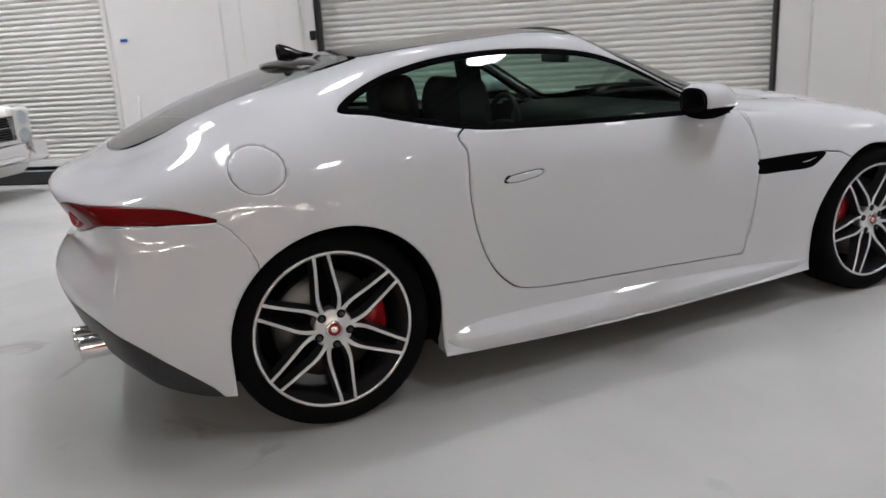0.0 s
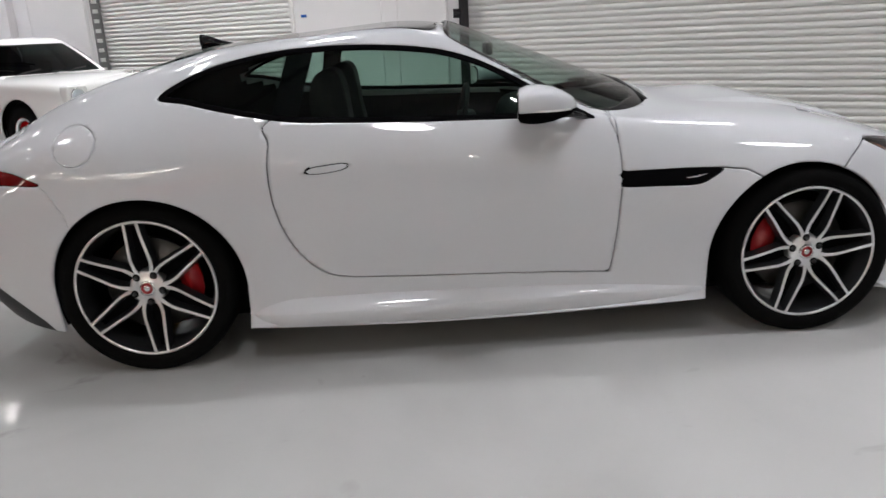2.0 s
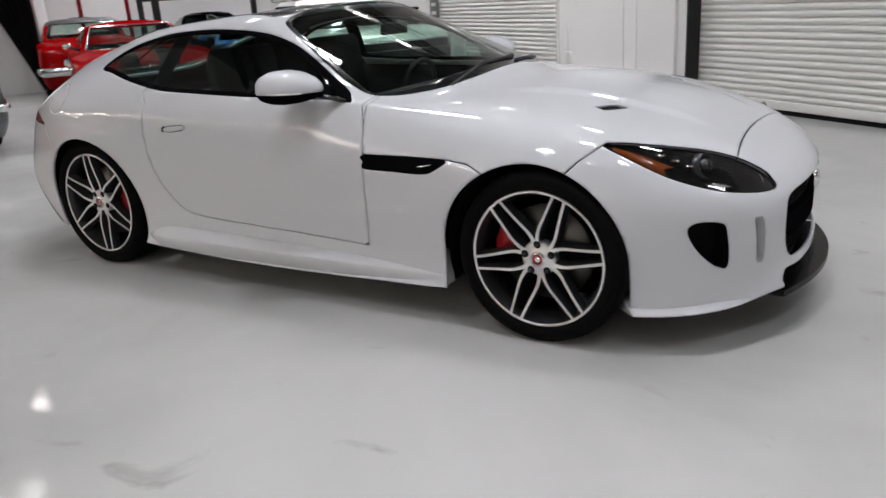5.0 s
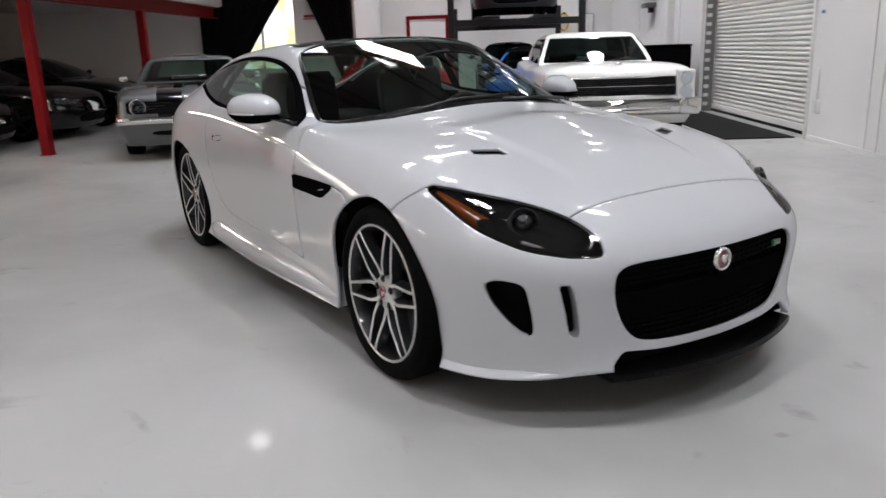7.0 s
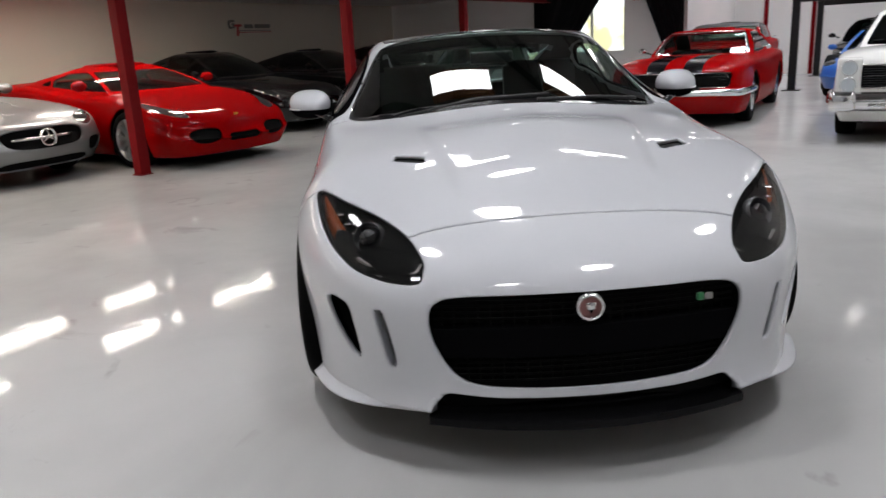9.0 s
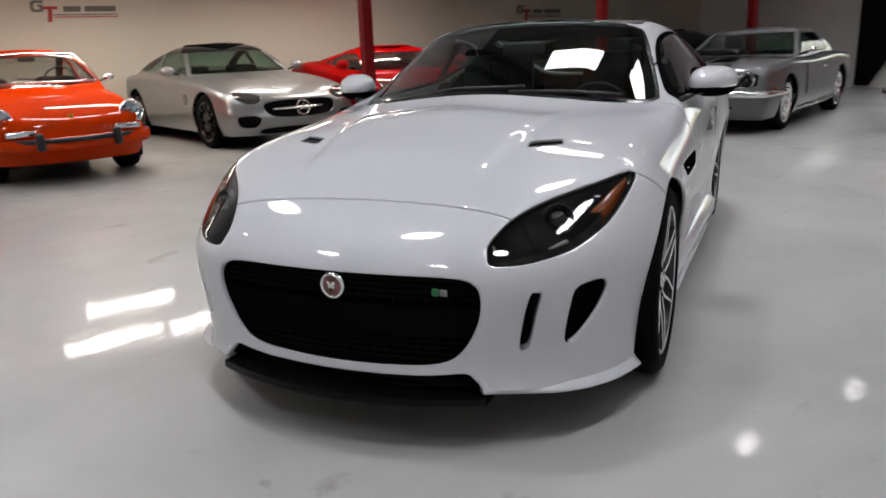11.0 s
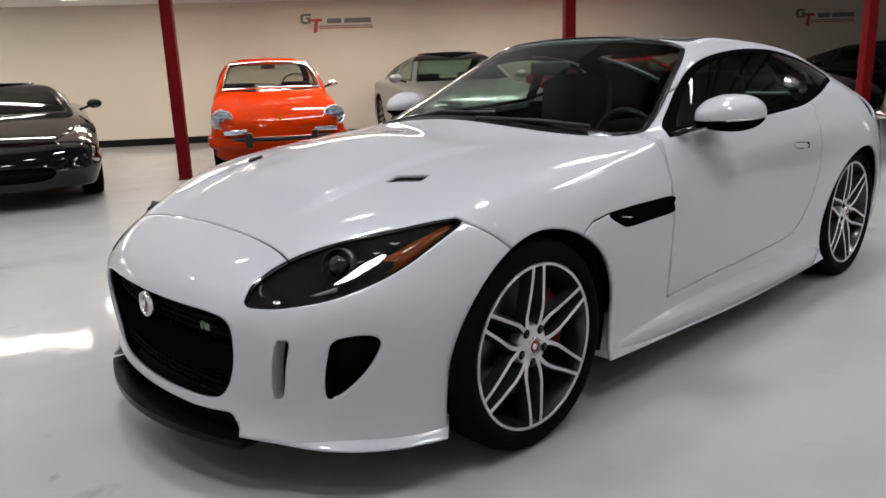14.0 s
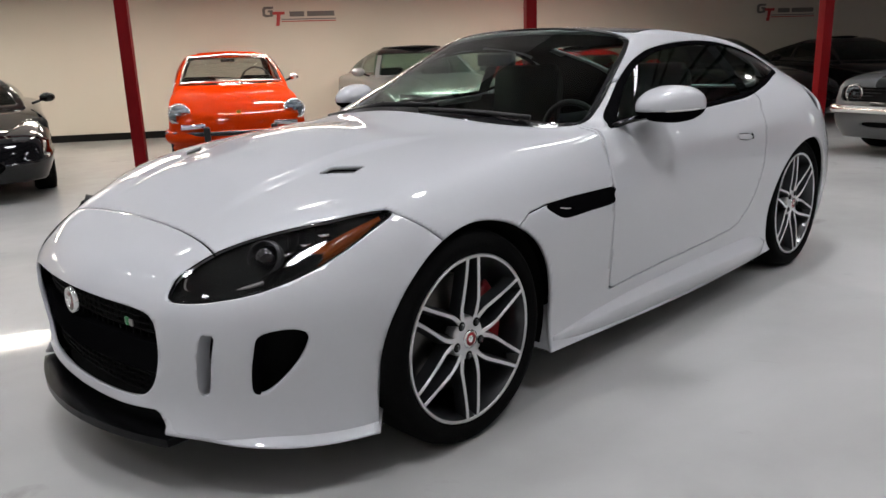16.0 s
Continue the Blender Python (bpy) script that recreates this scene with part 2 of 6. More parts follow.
def tube_bm(points, radius, seg=8, bm=None, closed=False, flat=1.0):
    """A round bar along a line of points."""
    bm = bm or bmesh.new()
    pts = [Vector(p) for p in points]
    n, rings = len(pts), []
    for i, p in enumerate(pts):
        a = pts[(i - 1) % n] if closed or i else p
        b = pts[(i + 1) % n] if closed or i < n - 1 else p
        d = (b - a).normalized()
        s = d.cross(Vector((0, 0, 1)))
        s = (s if s.length > 1e-4 else d.cross(Vector((1, 0, 0)))).normalized()
        up = s.cross(d)
        r = radius[i] if isinstance(radius, (list, tuple)) else radius
        rings.append([bm.verts.new(p + r * (math.cos(2 * math.pi * k / seg) * s + flat * math.sin(2 * math.pi * k / seg) * up)) for k in range(seg)])
    for a, b in zip(rings, rings[1:] + (rings[:1] if closed else [])):
        for k in range(seg):
            bm.faces.new((a[k], a[(k + 1) % seg], b[(k + 1) % seg], b[k]))
    if not closed:
        bm.faces.new(rings[0][::-1])
        bm.faces.new(rings[-1])
    bmesh.ops.recalc_face_normals(bm, faces=bm.faces)
    return bm


def prism_bm(outline, y0, y1, bm=None, plane="xz", bevel=0.0):
    """Extrude a closed outline; plane names the two axes of its points."""
    bm = bm or bmesh.new()

    def at(p, d):
        return {"xz": (p[0], d, p[1]), "xy": (p[0], p[1], d), "yz": (d, p[0], p[1])}[plane]
    a = [bm.verts.new(at(p, y0)) for p in outline]
    b = [bm.verts.new(at(p, y1)) for p in outline]
    n = len(a)
    f0, f1 = bm.faces.new(a), bm.faces.new(b[::-1])
    sides = [bm.faces.new((a[(k + 1) % n], a[k], b[k], b[(k + 1) % n])) for k in range(n)]
    bmesh.ops.recalc_face_normals(bm, faces=[f0, f1] + sides)
    if bevel:
        bmesh.ops.bevel(bm, geom=list(f0.edges) + list(f1.edges), offset=bevel, segments=2, affect="EDGES")
    return bm


def smooth_line(points, n=8, closed=True):
    """Catmull-Rom through the points."""
    p = [np.array(q, float) for q in points]
    m = len(p)
    out = []
    for i in range(m if closed else m - 1):
        a, b, c, d = (p[(i + k) % m] if closed else p[min(max(i + k, 0), m - 1)] for k in (-1, 0, 1, 2))
        for k in range(n):
            t = k / n
            out.append(0.5 * (2 * b + (c - a) * t + (2 * a - 5 * b + 4 * c - d) * t * t + (3 * b - a - 3 * c + d) * t ** 3))
    if not closed:
        out.append(p[-1])
    return np.array(out)


def inside_distance(q, poly, closed=True):
    """Signed distance of 2D points to an outline: positive inside (or plain distance to an open line)."""
    q, poly = np.asarray(q, float), np.asarray(poly, float)
    a = poly if closed else poly[:-1]
    b = np.roll(poly, -1, 0) if closed else poly[1:]
    best = np.full(len(q), 1e9)
    flip = np.zeros(len(q), bool)
    for (ax, ay), (bx, by) in zip(a, b):
        ex, ey = bx - ax, by - ay
        wx, wy = q[:, 0] - ax, q[:, 1] - ay
        t = np.clip((wx * ex + wy * ey) / (ex * ex + ey * ey + 1e-12), 0, 1)
        best = np.minimum(best, (wx - t * ex) ** 2 + (wy - t * ey) ** 2)
        if closed:
            c1, c2 = q[:, 1] >= ay, q[:, 1] < by
            s = ex * wy - ey * wx
            flip ^= (c1 & c2 & (s > 0)) | (~c1 & ~c2 & (s < 0))
    d = np.sqrt(best)
    return np.where(flip, d, -d) if closed else d


def spline(points):
    """C2 cubic through points at whole parameters; returns a function of the parameter."""
    p = np.asarray(points, float)
    n = len(p)
    a = np.zeros((n, n))
    r = np.zeros_like(p)
    a[0, 0] = a[-1, -1] = 1
    for i in range(1, n - 1):
        a[i, i - 1:i + 2] = 1, 4, 1
        r[i] = 6 * (p[i + 1] - 2 * p[i] + p[i - 1])
    m = np.linalg.solve(a, r.reshape(n, -1)).reshape(p.shape)

    def at(t):
        t = np.asarray(t, float)
        i = np.clip(np.floor(t).astype(int), 0, n - 2)
        f = (t - i).reshape((-1,) + (1,) * (p.ndim - 1))
        g = 1 - f
        return g * p[i] + f * p[i + 1] + ((g ** 3 - g) * m[i] + (f ** 3 - f) * m[i + 1]) / 6
    return at


class Skin:
    """A sheet of faces that can be cut along smooth lines."""

    def __init__(self, v, f):
        self.v, self.f = v, f

    def cut(self, fn, gap=0.0):
        """Split by the sign of fn(points): (where it is above gap, where it is below -gap)."""
        val = fn(self.v)
        return self.keep(val - gap), self.keep(-val - gap)

    def keep(self, val):
        pos = val > 0
        verts, used, edge, faces = [], {}, {}, []

        def old(i):
            if i not in used:
                used[i] = len(verts)
                verts.append(self.v[i])
            return used[i]
        for f in self.f:
            s = [pos[i] for i in f]
            if all(s):
                faces.append([old(i) for i in f])
            elif any(s):
                out = []
                for k, i in enumerate(f):
                    j = f[(k + 1) % len(f)]
                    if pos[i]:
                        out.append(old(i))
                    if pos[i] != pos[j]:
                        key = (min(i, j), max(i, j))
                        if key not in edge:
                            t = val[i] / (val[i] - val[j])
                            edge[key] = len(verts)
                            verts.append(self.v[i] + t * (self.v[j] - self.v[i]))
                        out.append(edge[key])
                if len(out) > 2:
                    faces.append(out)
        return Skin(np.array(verts).reshape(-1, 3), faces)

    def moved(self, normals_of, d):
        return Skin(self.v + d * normals_of(self.v), self.f)

    def mesh(self, name, material, parent, label="", mirror=False, side=1, thick=0.0, smooth=True):
        v, f = self.v.copy(), self.f
        if side < 0:
            v[:, 1] *= -1
            f = [q[::-1] for q in f]
        if mirror:
            n = len(v)
            w = v * np.array((1, -1, 1))
            v = np.vstack((v, w))
            f = list(f) + [[i + n for i in q[::-1]] for q in f]
        me = bpy.data.meshes.new(name)
        me.from_pydata(v.tolist(), [], [list(q) for q in f])
        bm = bmesh.new()
        bm.from_mesh(me)
        bmesh.ops.remove_doubles(bm, verts=bm.verts, dist=0.0006)
        bm.to_mesh(me)
        bm.free()
        me.materials.append(material)
        if smooth:
            me.shade_smooth()
        ob = new(name, me)
        ob.parent = parent
        if label:
            ob["label"] = label
        if thick:
            so = ob.modifiers.new("thickness", "SOLIDIFY")
            so.thickness, so.offset = thick, -1
        return ob


def loft(lines, nu, nv, mirror_top=True, wrap=True):
    """Half a body from long lines (bottom to top), each a list of (x, y, z) from tail centre to nose centre; returns grid points."""
    net = np.array(lines, float)
    flip = np.array((1, -1, 1))
    if wrap:
        net = np.concatenate((net[:, 2:0:-1] * flip, net, net[:, -2:-4:-1] * flip), 1)
    off = 2 if wrap else 0
    n_st = len(lines[0])
    dense = spline(np.swapaxes(net, 0, 1))(off + np.linspace(0, n_st - 1, nu))
    cols = np.swapaxes(dense, 0, 1)
    if mirror_top:
        cols = np.concatenate((cols, cols[-2:-4:-1] * flip), 0)
    g = spline(cols)(np.linspace(0, len(lines) - 1, nv))
    return np.swapaxes(g, 0, 1)


def grid_skin(g):
    nu, nv = g.shape[:2]
    v = g.reshape(-1, 3)
    f = [[i * nv + j, i * nv + j + 1, (i + 1) * nv + j + 1, (i + 1) * nv + j] for i in range(nu - 1) for j in range(nv - 1)]
    return Skin(v, f)


def thing(name, label, category, group=""):
    ob = new(name)
    ob.empty_display_size = 0.2
    return tagged(ob, label, category, group)

# ---- the hall ----
def slab(name, u0, u1, n0, n1, z0, z1, material, label="", kind="structure", bevel=0.0, parent=None):
    ob = link_mesh(name, box_bm(u0, u1, n0, n1, z0, z1, bevel), material, parent, smooth=False)
    if not parent:
        ob.matrix_world = HALL
        tagged(ob, label, "", "", kind)
    return ob


slab("floor", EAST - 0.3, WEST2 + 0.3, NORTH - 0.3, SOUTH + 0.3, -0.2, 0.0, M_FLOOR, "glossy pale grey epoxy showroom floor")
slab("ceiling", EAST - 0.3, WEST2 + 0.3, NORTH - 0.3, SOUTH + 0.3, CEIL, CEIL + 0.2, M_CEIL, "high painted warehouse ceiling")
slab("wall_south", EAST - 0.3, WEST + 0.3, SOUTH, SOUTH + 0.3, 0.0, CEIL, M_WALLS, "cream painted show wall")
slab("wall_east", EAST - 0.3, EAST, NORTH, SOUTH, 0.0, CEIL, M_WALLN, "white painted end wall")
slab("baseboard_south", EAST, WEST, SOUTH - 0.03, SOUTH - 0.002, 0.0, 0.115, M_BASE, "black skirting along the cream wall", bevel=0.004)

# north wall with two roller doors
DOORS = [(5.20, 9.50, 3.6), (-2.10, 2.68, 3.9)]
edges = [EAST - 0.3, DOORS[1][0], DOORS[1][1], DOORS[0][0], DOORS[0][1], WEST2 + 0.3]
for k, (a, b) in enumerate(zip(edges[0::2], edges[1::2])):
    slab("wall_north_%d" % (k + 1), a, b, NORTH - 0.3, NORTH, 0.0, CEIL, M_WALLN, "white painted panel wall")
for k, (a, b, h) in enumerate(DOORS):
    slab("wall_north_head_%d" % (k + 1), a, b, NORTH - 0.3, NORTH, h, CEIL, M_WALLN, "white wall over the roller door")


def roller_door(k, a, b, h):
    door = tagged(new("door_%d" % k), "pale ribbed steel roller door, shut", "roller door", "", "structure")
    door.matrix_world = HALL
    pitch = 0.065
    # one slat, shared
    prof = [(-0.18, 0.0), (-0.169, 0.009), (-0.157, 0.022), (-0.157, 0.043), (-0.169, 0.056), (-0.18, 0.0645)]
    bm = bmesh.new()
    r0 = [bm.verts.new((a, NORTH + p, z)) for p, z in prof]
    r1 = [bm.verts.new((b, NORTH + p, z)) for p, z in prof]
    for i in range(len(prof) - 1):
        bm.faces.new((r0[i], r1[i], r1[i + 1], r0[i + 1]))
    bmesh.ops.recalc_face_normals(bm, faces=bm.faces)
    me = bpy.data.meshes.new("slat")
    bm.to_mesh(me)
    bm.free()
    me.materials.append(M_ROLL)
    me.shade_smooth()
    n = int((h - 0.13) / pitch)
    for i in range(n):
        s = new("slat", me)
        s.parent = door
        s.location = (0, 0, 0.13 + i * pitch)
    part("bottom_bar", box_bm(a, b, NORTH - 0.19, NORTH - 0.14, 0.045, 0.13, 0.008), M_ROLL, door)
    part("bottom_seal", box_bm(a, b, NORTH - 0.185, NORTH - 0.15, 0.0, 0.045, 0.005), M_BASE, door, "black rubber seal")
    part("backing", box_bm(a, b, NORTH - 0.26, NORTH - 0.2, 0.13, h), M_ROLL, door)
    for u in (a, b):
        s = 1 if u == a else -1
        part("guide_rail", box_bm(u if s > 0 else u - 0.028, max(u, u + s * 0.06) if k == 1 and s > 0 else max(u, u + s * 0.028), NORTH - 0.14, NORTH + 0.03, 0.0, h, 0.004), M_STEEL if k == 2 else M_RAIL if u == b else M_ROLL, door, "steel guide rail")
    if k == 1:
        for i in range(22):
            part("rail_clip", box_bm(b - .062, b - .030, NORTH - .06, NORTH + .02, .10 + i * .15, .16 + i * .15, .004), M_WHITEP, door, "white clip on the guide rail")
    return door


for k, (a, b, h) in enumerate(DOORS):
    roller_door(k + 1, a, b, h)

# pilasters and sheet joints on the north wall
for u0, u1, d in ((2.84, 3.10, .05), (-2.95, -2.4, .05), (11.72, 12.16, .14), (9.62, 9.78, .06)):
    slab("trim", u0, u1, NORTH + .002, NORTH + d, 0.0, CEIL, M_WALLN, "white boxed pilaster on the panel wall", bevel=0.006)
for u in (3.56, 3.80, -3.5, -5.0, -6.5, 11.3, 15.0):
    slab("trim", u - 0.014, u + 0.014, NORTH + .001, NORTH + 0.014, 0.0, CEIL, M_WALLN, "white joint strip on the panel wall", bevel=0.004)
slab("baseboard_north", 2.68, 5.20, NORTH + .001, NORTH + 0.012, 0.0, 0.06, M_WALLN, "white painted skirting below the panels", bevel=0.003)

# mezzanine on red posts
slab("mezzanine_floor", EAST, WEST, 5.2, SOUTH, MEZZ, MEZZ + 0.3, M_WALLN, "white mezzanine deck over the parked row")
# fascia carried up past what is in view, to give pale reflections
slab("mezzanine_fascia", EAST, WEST, 5.16, 5.198, MEZZ + 0.02, CEIL - .002, M_WALLN, "white mezzanine fascia, carried on unseen up to the ceiling")
POSTS = (-11.9, -7.35, -2.79, 1.77, 5.72, 9.3)
for u in POSTS:
    post = thing("red_post", "red painted steel post with a base plate", "post", "red posts of the mezzanine")
    post.matrix_world = HALL @ pose(u, 5.36, 0)
    part("shaft", box_bm(-0.065, 0.065, -0.065, 0.065, 0.012, MEZZ - 0.241, 0.008), M_POST, post, smooth=False)
    part("base_plate", box_bm(-0.078, 0.078, -0.078, 0.078, 0.0, 0.013, 0.003), M_POST, post, smooth=False)
bm = box_bm(EAST, WEST, 5.27, 5.45, MEZZ - 0.022, MEZZ - 0.002)
box_bm(EAST, WEST, 5.27, 5.45, MEZZ - 0.24, MEZZ - 0.22, bm=bm)
box_bm(EAST, WEST, 5.352, 5.368, MEZZ - 0.22, MEZZ - 0.022, bm=bm)
beam = link_mesh("steel_beam", bm, M_POST, smooth=False)
beam.matrix_world = HALL
tagged(beam, "long red painted steel beam under the mezzanine", "beam")

# lights
first = None
for u, n in BAYS_AND_FILL:
    m = HALL @ pose(u, n, CEIL)
    if first:
        copy_thing(first, m)
        continue
    first = thing("bay_or_fill_light", "lit round bay light on the ceiling, hall rows and added fill", "ceiling light", "bay lights of the hall")
    first.matrix_world = m
    part("shade", lathe_bm([(.06, -.28), (.14, -.33), (.27, -.45), (.325, -.60), (.315, -.60), (.26, -.46)], 36, "z"), M_WHITEP, first, "white metal shade")
    part("bulb", lathe_bm([(0.0, -.560), (.06, -.556), (.10, -.535), (.115, -.50), (.09, -.46)], 32, "z"), M_TUBE, first, "lit bulb")
    part("rod", tube_bm([(0, 0, -.3), (0, 0, 0)], .012, 8), M_STEEL, first)
first = None
for u, n in STRIPS:
    m = HALL @ pose(u, n, MEZZ)
    if first:
        copy_thing(first, m)
        continue
    first = thing("strip_light", "lit fluorescent strip light under the mezzanine", "ceiling light", "strip lights under the mezzanine")
    first.matrix_world = m
    part("housing", box_bm(-.62, .62, -.09, .09, -.045, 0.0, .006), M_WHITEP, first, smooth=False)
    for y in (-.04, .04):
        part("tube", tube_bm([(-.59, y, -.063), (.59, y, -.063)], .016, 8), M_TUBEW, first, "lit tube")
first = None
for u, n in BOXES:
    m = HALL @ pose(u, n, 4.0, 0, 0, -57)
    if first:
        copy_thing(first, m)
        continue
    first = thing("hanging_light", "lit white box light with orange rim hung on wires", "ceiling light", "hanging box lights")
    first.matrix_world = m
    part("diffuser", box_bm(-.5, .5, -.13, .13, -.008, .05), M_DIFFUSER, first, "glowing white diffuser", smooth=False)
    for y in (-.145, .145):
        part("rim_bar", box_bm(-.53, .53, y - .014, y + .014, -.012, .08, .004), M_WOODY, first, "orange rim", smooth=False)
    for x in (-.515, .515):
        part("end_bar", box_bm(x - .014, x + .014, -.13, .13, -.012, .08, .004), M_WHITEP, first, smooth=False)
    part("cover", box_bm(-.5, .5, -.13, .13, .06, .085, .004), M_WHITEP, first, smooth=False)
    for x in (-.4, .4):
        w = part("hanger", tube_bm([(x - .12, 0, .08), (x, 0, .55), (x + .12, 0, .08)], .012, 6), M_WHITEP, first, "white V-shaped hanger")
        part("wire", tube_bm([(x, 0, .55), (x, 0, CEIL - 4.002)], .006, 6), M_STEEL, w, "thin wire")
# roof joists
for k, u in enumerate(np.arange(-11.25, 18.0, 2.2)):
    top_n = 5.14 if u < WEST else 2.1
    bm = box_bm(u - .04, u + .04, NORTH + .02, top_n - .02, CEIL - .07, CEIL - .002)
    box_bm(u - .04, u + .04, NORTH + .02, top_n - .02, CEIL - .55, CEIL - .49, bm=bm)
    n = NORTH + .1
    while n < top_n - .7:
        for a, b in (((n, CEIL - .07), (n + .3, CEIL - .49)), ((n + .3, CEIL - .49), (n + .6, CEIL - .07))):
            tube_bm([(u, a[0], a[1]), (u, b[0], b[1])], .014, 5, bm=bm)
        n += .6
    j = link_mesh("roof_joist", bm, M_STEEL, smooth=False)
    j.matrix_world = HALL
    tagged(j, "dark open-web steel roof joist under the ceiling", "joist", "roof joists")

# west end: a wall with the curtained window, and the deeper bay with the car lift
WIN = (3.55, 5.15, 0.9, 3.1)
slab("wall_west_1", WEST, WEST + 0.2, WIN[1], SOUTH, 0, CEIL, M_WALLN, "white end wall under the mezzanine")
slab("wall_west_2", WEST, WEST + 0.2, 2.2, WIN[0], 0, CEIL, M_WALLN, "white end wall beside the window")
slab("wall_west_3", WEST, WEST + 0.2, WIN[0], WIN[1], 0, WIN[2], M_WALLN, "white wall under the window")
slab("wall_west_4", WEST, WEST + 0.2, WIN[0], WIN[1], WIN[3], CEIL, M_WALLN, "white wall over the window")
slab("wall_bay", WEST + 0.2, WEST2, 2.2, 2.4, 0, CEIL, M_WALLN, "white side wall of the lift bay")
slab("wall_west_5", WEST2, WEST2 + 0.3, NORTH, 2.4, 0, CEIL, M_WALLN, "white end wall of the lift bay")

# window with daylight, curtains and a white banner
win = tagged(new("window_1"), "tall bright window behind black curtains", "window", "", "structure")
win.matrix_world = HALL
part("pane", box_bm(WEST + .09, WEST + .10, WIN[0], WIN[1], WIN[2], WIN[3]), M_CLEAR, win, smooth=False).visible_shadow = False
for n0 in (WIN[0], (WIN[0] + WIN[1]) / 2 - .02, WIN[1] - .05):
    part("window_frame", box_bm(WEST + .06, WEST + .13, n0, n0 + .05, WIN[2], WIN[3], .004), M_WHITEP, win, smooth=False)
out = slab("backdrop", WEST + 2.0, WEST + 2.05, -2 + 4.6, SOUTH + 3, -.5, 6, M_OUT, "bright blurred daylight and greenery outside")
area_lamp(WEST - .03, (WIN[0] + WIN[1]) / 2, (WIN[2] + WIN[3]) / 2, 1.5, 2.0, 10, (.93, .97, 1.0), "window_daylight").matrix_world = HALL @ pose(WEST - .03, (WIN[0] + WIN[1]) / 2, (WIN[2] + WIN[3]) / 2, 0, 90, 0)


def curtain(name, side, outline_top, outline_low):
    """Black drape gathered to one side: pleats run between an upper and a lower line."""
    bm = bmesh.new()
    rows = []
    cols = 60
    for i in range(cols + 1):
        t = i / cols
        a = np.array(outline_top[0]) * (1 - t) + np.array(outline_top[1]) * t
        b = np.array(outline_low[0]) * (1 - t) + np.array(outline_low[1]) * t
        col = []
        for k in range(17):
            q = k / 16
            sag = q ** .88
            p = a * (1 - sag) + b * sag
            p = np.array((p[0], a[1] * (1 - q) + b[1] * q))
            col.append(bm.verts.new((WEST - .13 + .05 * (side > 0) - .05 + .03 * math.sin(t * 46 + q * 1.3) * (1 - .5 * q), p[0], p[1])))
        rows.append(col)
    for a, b in zip(rows, rows[1:]):
        for k in range(16):
            bm.faces.new((a[k], a[k + 1], b[k + 1], b[k]))
    c = link_mesh(name, bm, M_CLOTH)
    c.matrix_world = HALL
    so = c.modifiers.new("thickness", "SOLIDIFY")
    so.thickness = .006
    return tagged(c, "black pleated curtain drawn aside from the window", "curtain", "curtains of the window")


curtain("curtain", 1, [(3.0, 3.4), (5.7, 3.4)], [(5.4, .05), (5.7, .05)])
curtain("curtain", -1, [(2.23, 3.4), (3.75, 3.4)], [(2.23, .05), (2.32, .05)])
rail = link_mesh("curtain_rail", tube_bm([(WEST - .12, 2.2, 3.43), (WEST - .12, 6.0, 3.43)], .018, 8), M_STEEL)
rail.matrix_world = HALL
tagged(rail, "black curtain rail over the window", "curtain rail")


def wall_logo(name, place, sc=1.0, mono=None):
    """Sign on a wall drawn as plain shapes: two-tone mark, grey bars, two ruled lines."""
    sg = thing(name, "grey and red wall sign drawn as plain shapes", "sign", "wall signs")
    grey, red = mono or M_LOGO_GREY, mono or M_LOGO_RED
    d = (0, .012)
    part("mark_grey", prism_bm([(-.60, .02), (-.60, .13), (-.56, .16), (-.42, .16), (-.42, .12), (-.54, .12), (-.555, .10), (-.555, .05), (-.54, .03), (-.48, .03), (-.48, .07), (-.51, .07), (-.51, .10), (-.43, .10), (-.43, 0), (-.56, -.01)], *d), grey, sg, smooth=False)
    part("mark_red", prism_bm([(-.44, .075), (-.24, .075), (-.24, .03), (-.31, .03), (-.335, -.15), (-.395, -.15), (-.37, .03), (-.44, .03)], *d), red, sg, smooth=False)
    for x0, x1 in ((-.16, .08), (.13, .58)):
        part("word_bar", box_bm(x0, x1, 0, .012, -.005, .075), grey, sg, "plain grey bar", smooth=False)
    part("ruled_line", box_bm(-.30, .60, 0, .012, -.055, -.04), grey, sg, smooth=False)
    part("ruled_line", box_bm(-.30, .60, 0, .012, -.088, -.073), red, sg, smooth=False)
    sg.matrix_world = place @ Matrix.Diagonal((sc, 1, sc, 1))
    return sg


for u, z in ((-.85, 1.90), (8.2, 1.77)):
    wall_logo("wall_sign", HALL @ pose(u, SOUTH - .002, z, 0, 0, 0) @ Matrix.Diagonal((1, -1, 1, 1)))
wall_logo("banner_sign", HALL @ pose(WEST - .003, 3.0, 2.0, 0, 0, 90), .62, M_LOGO_RED)

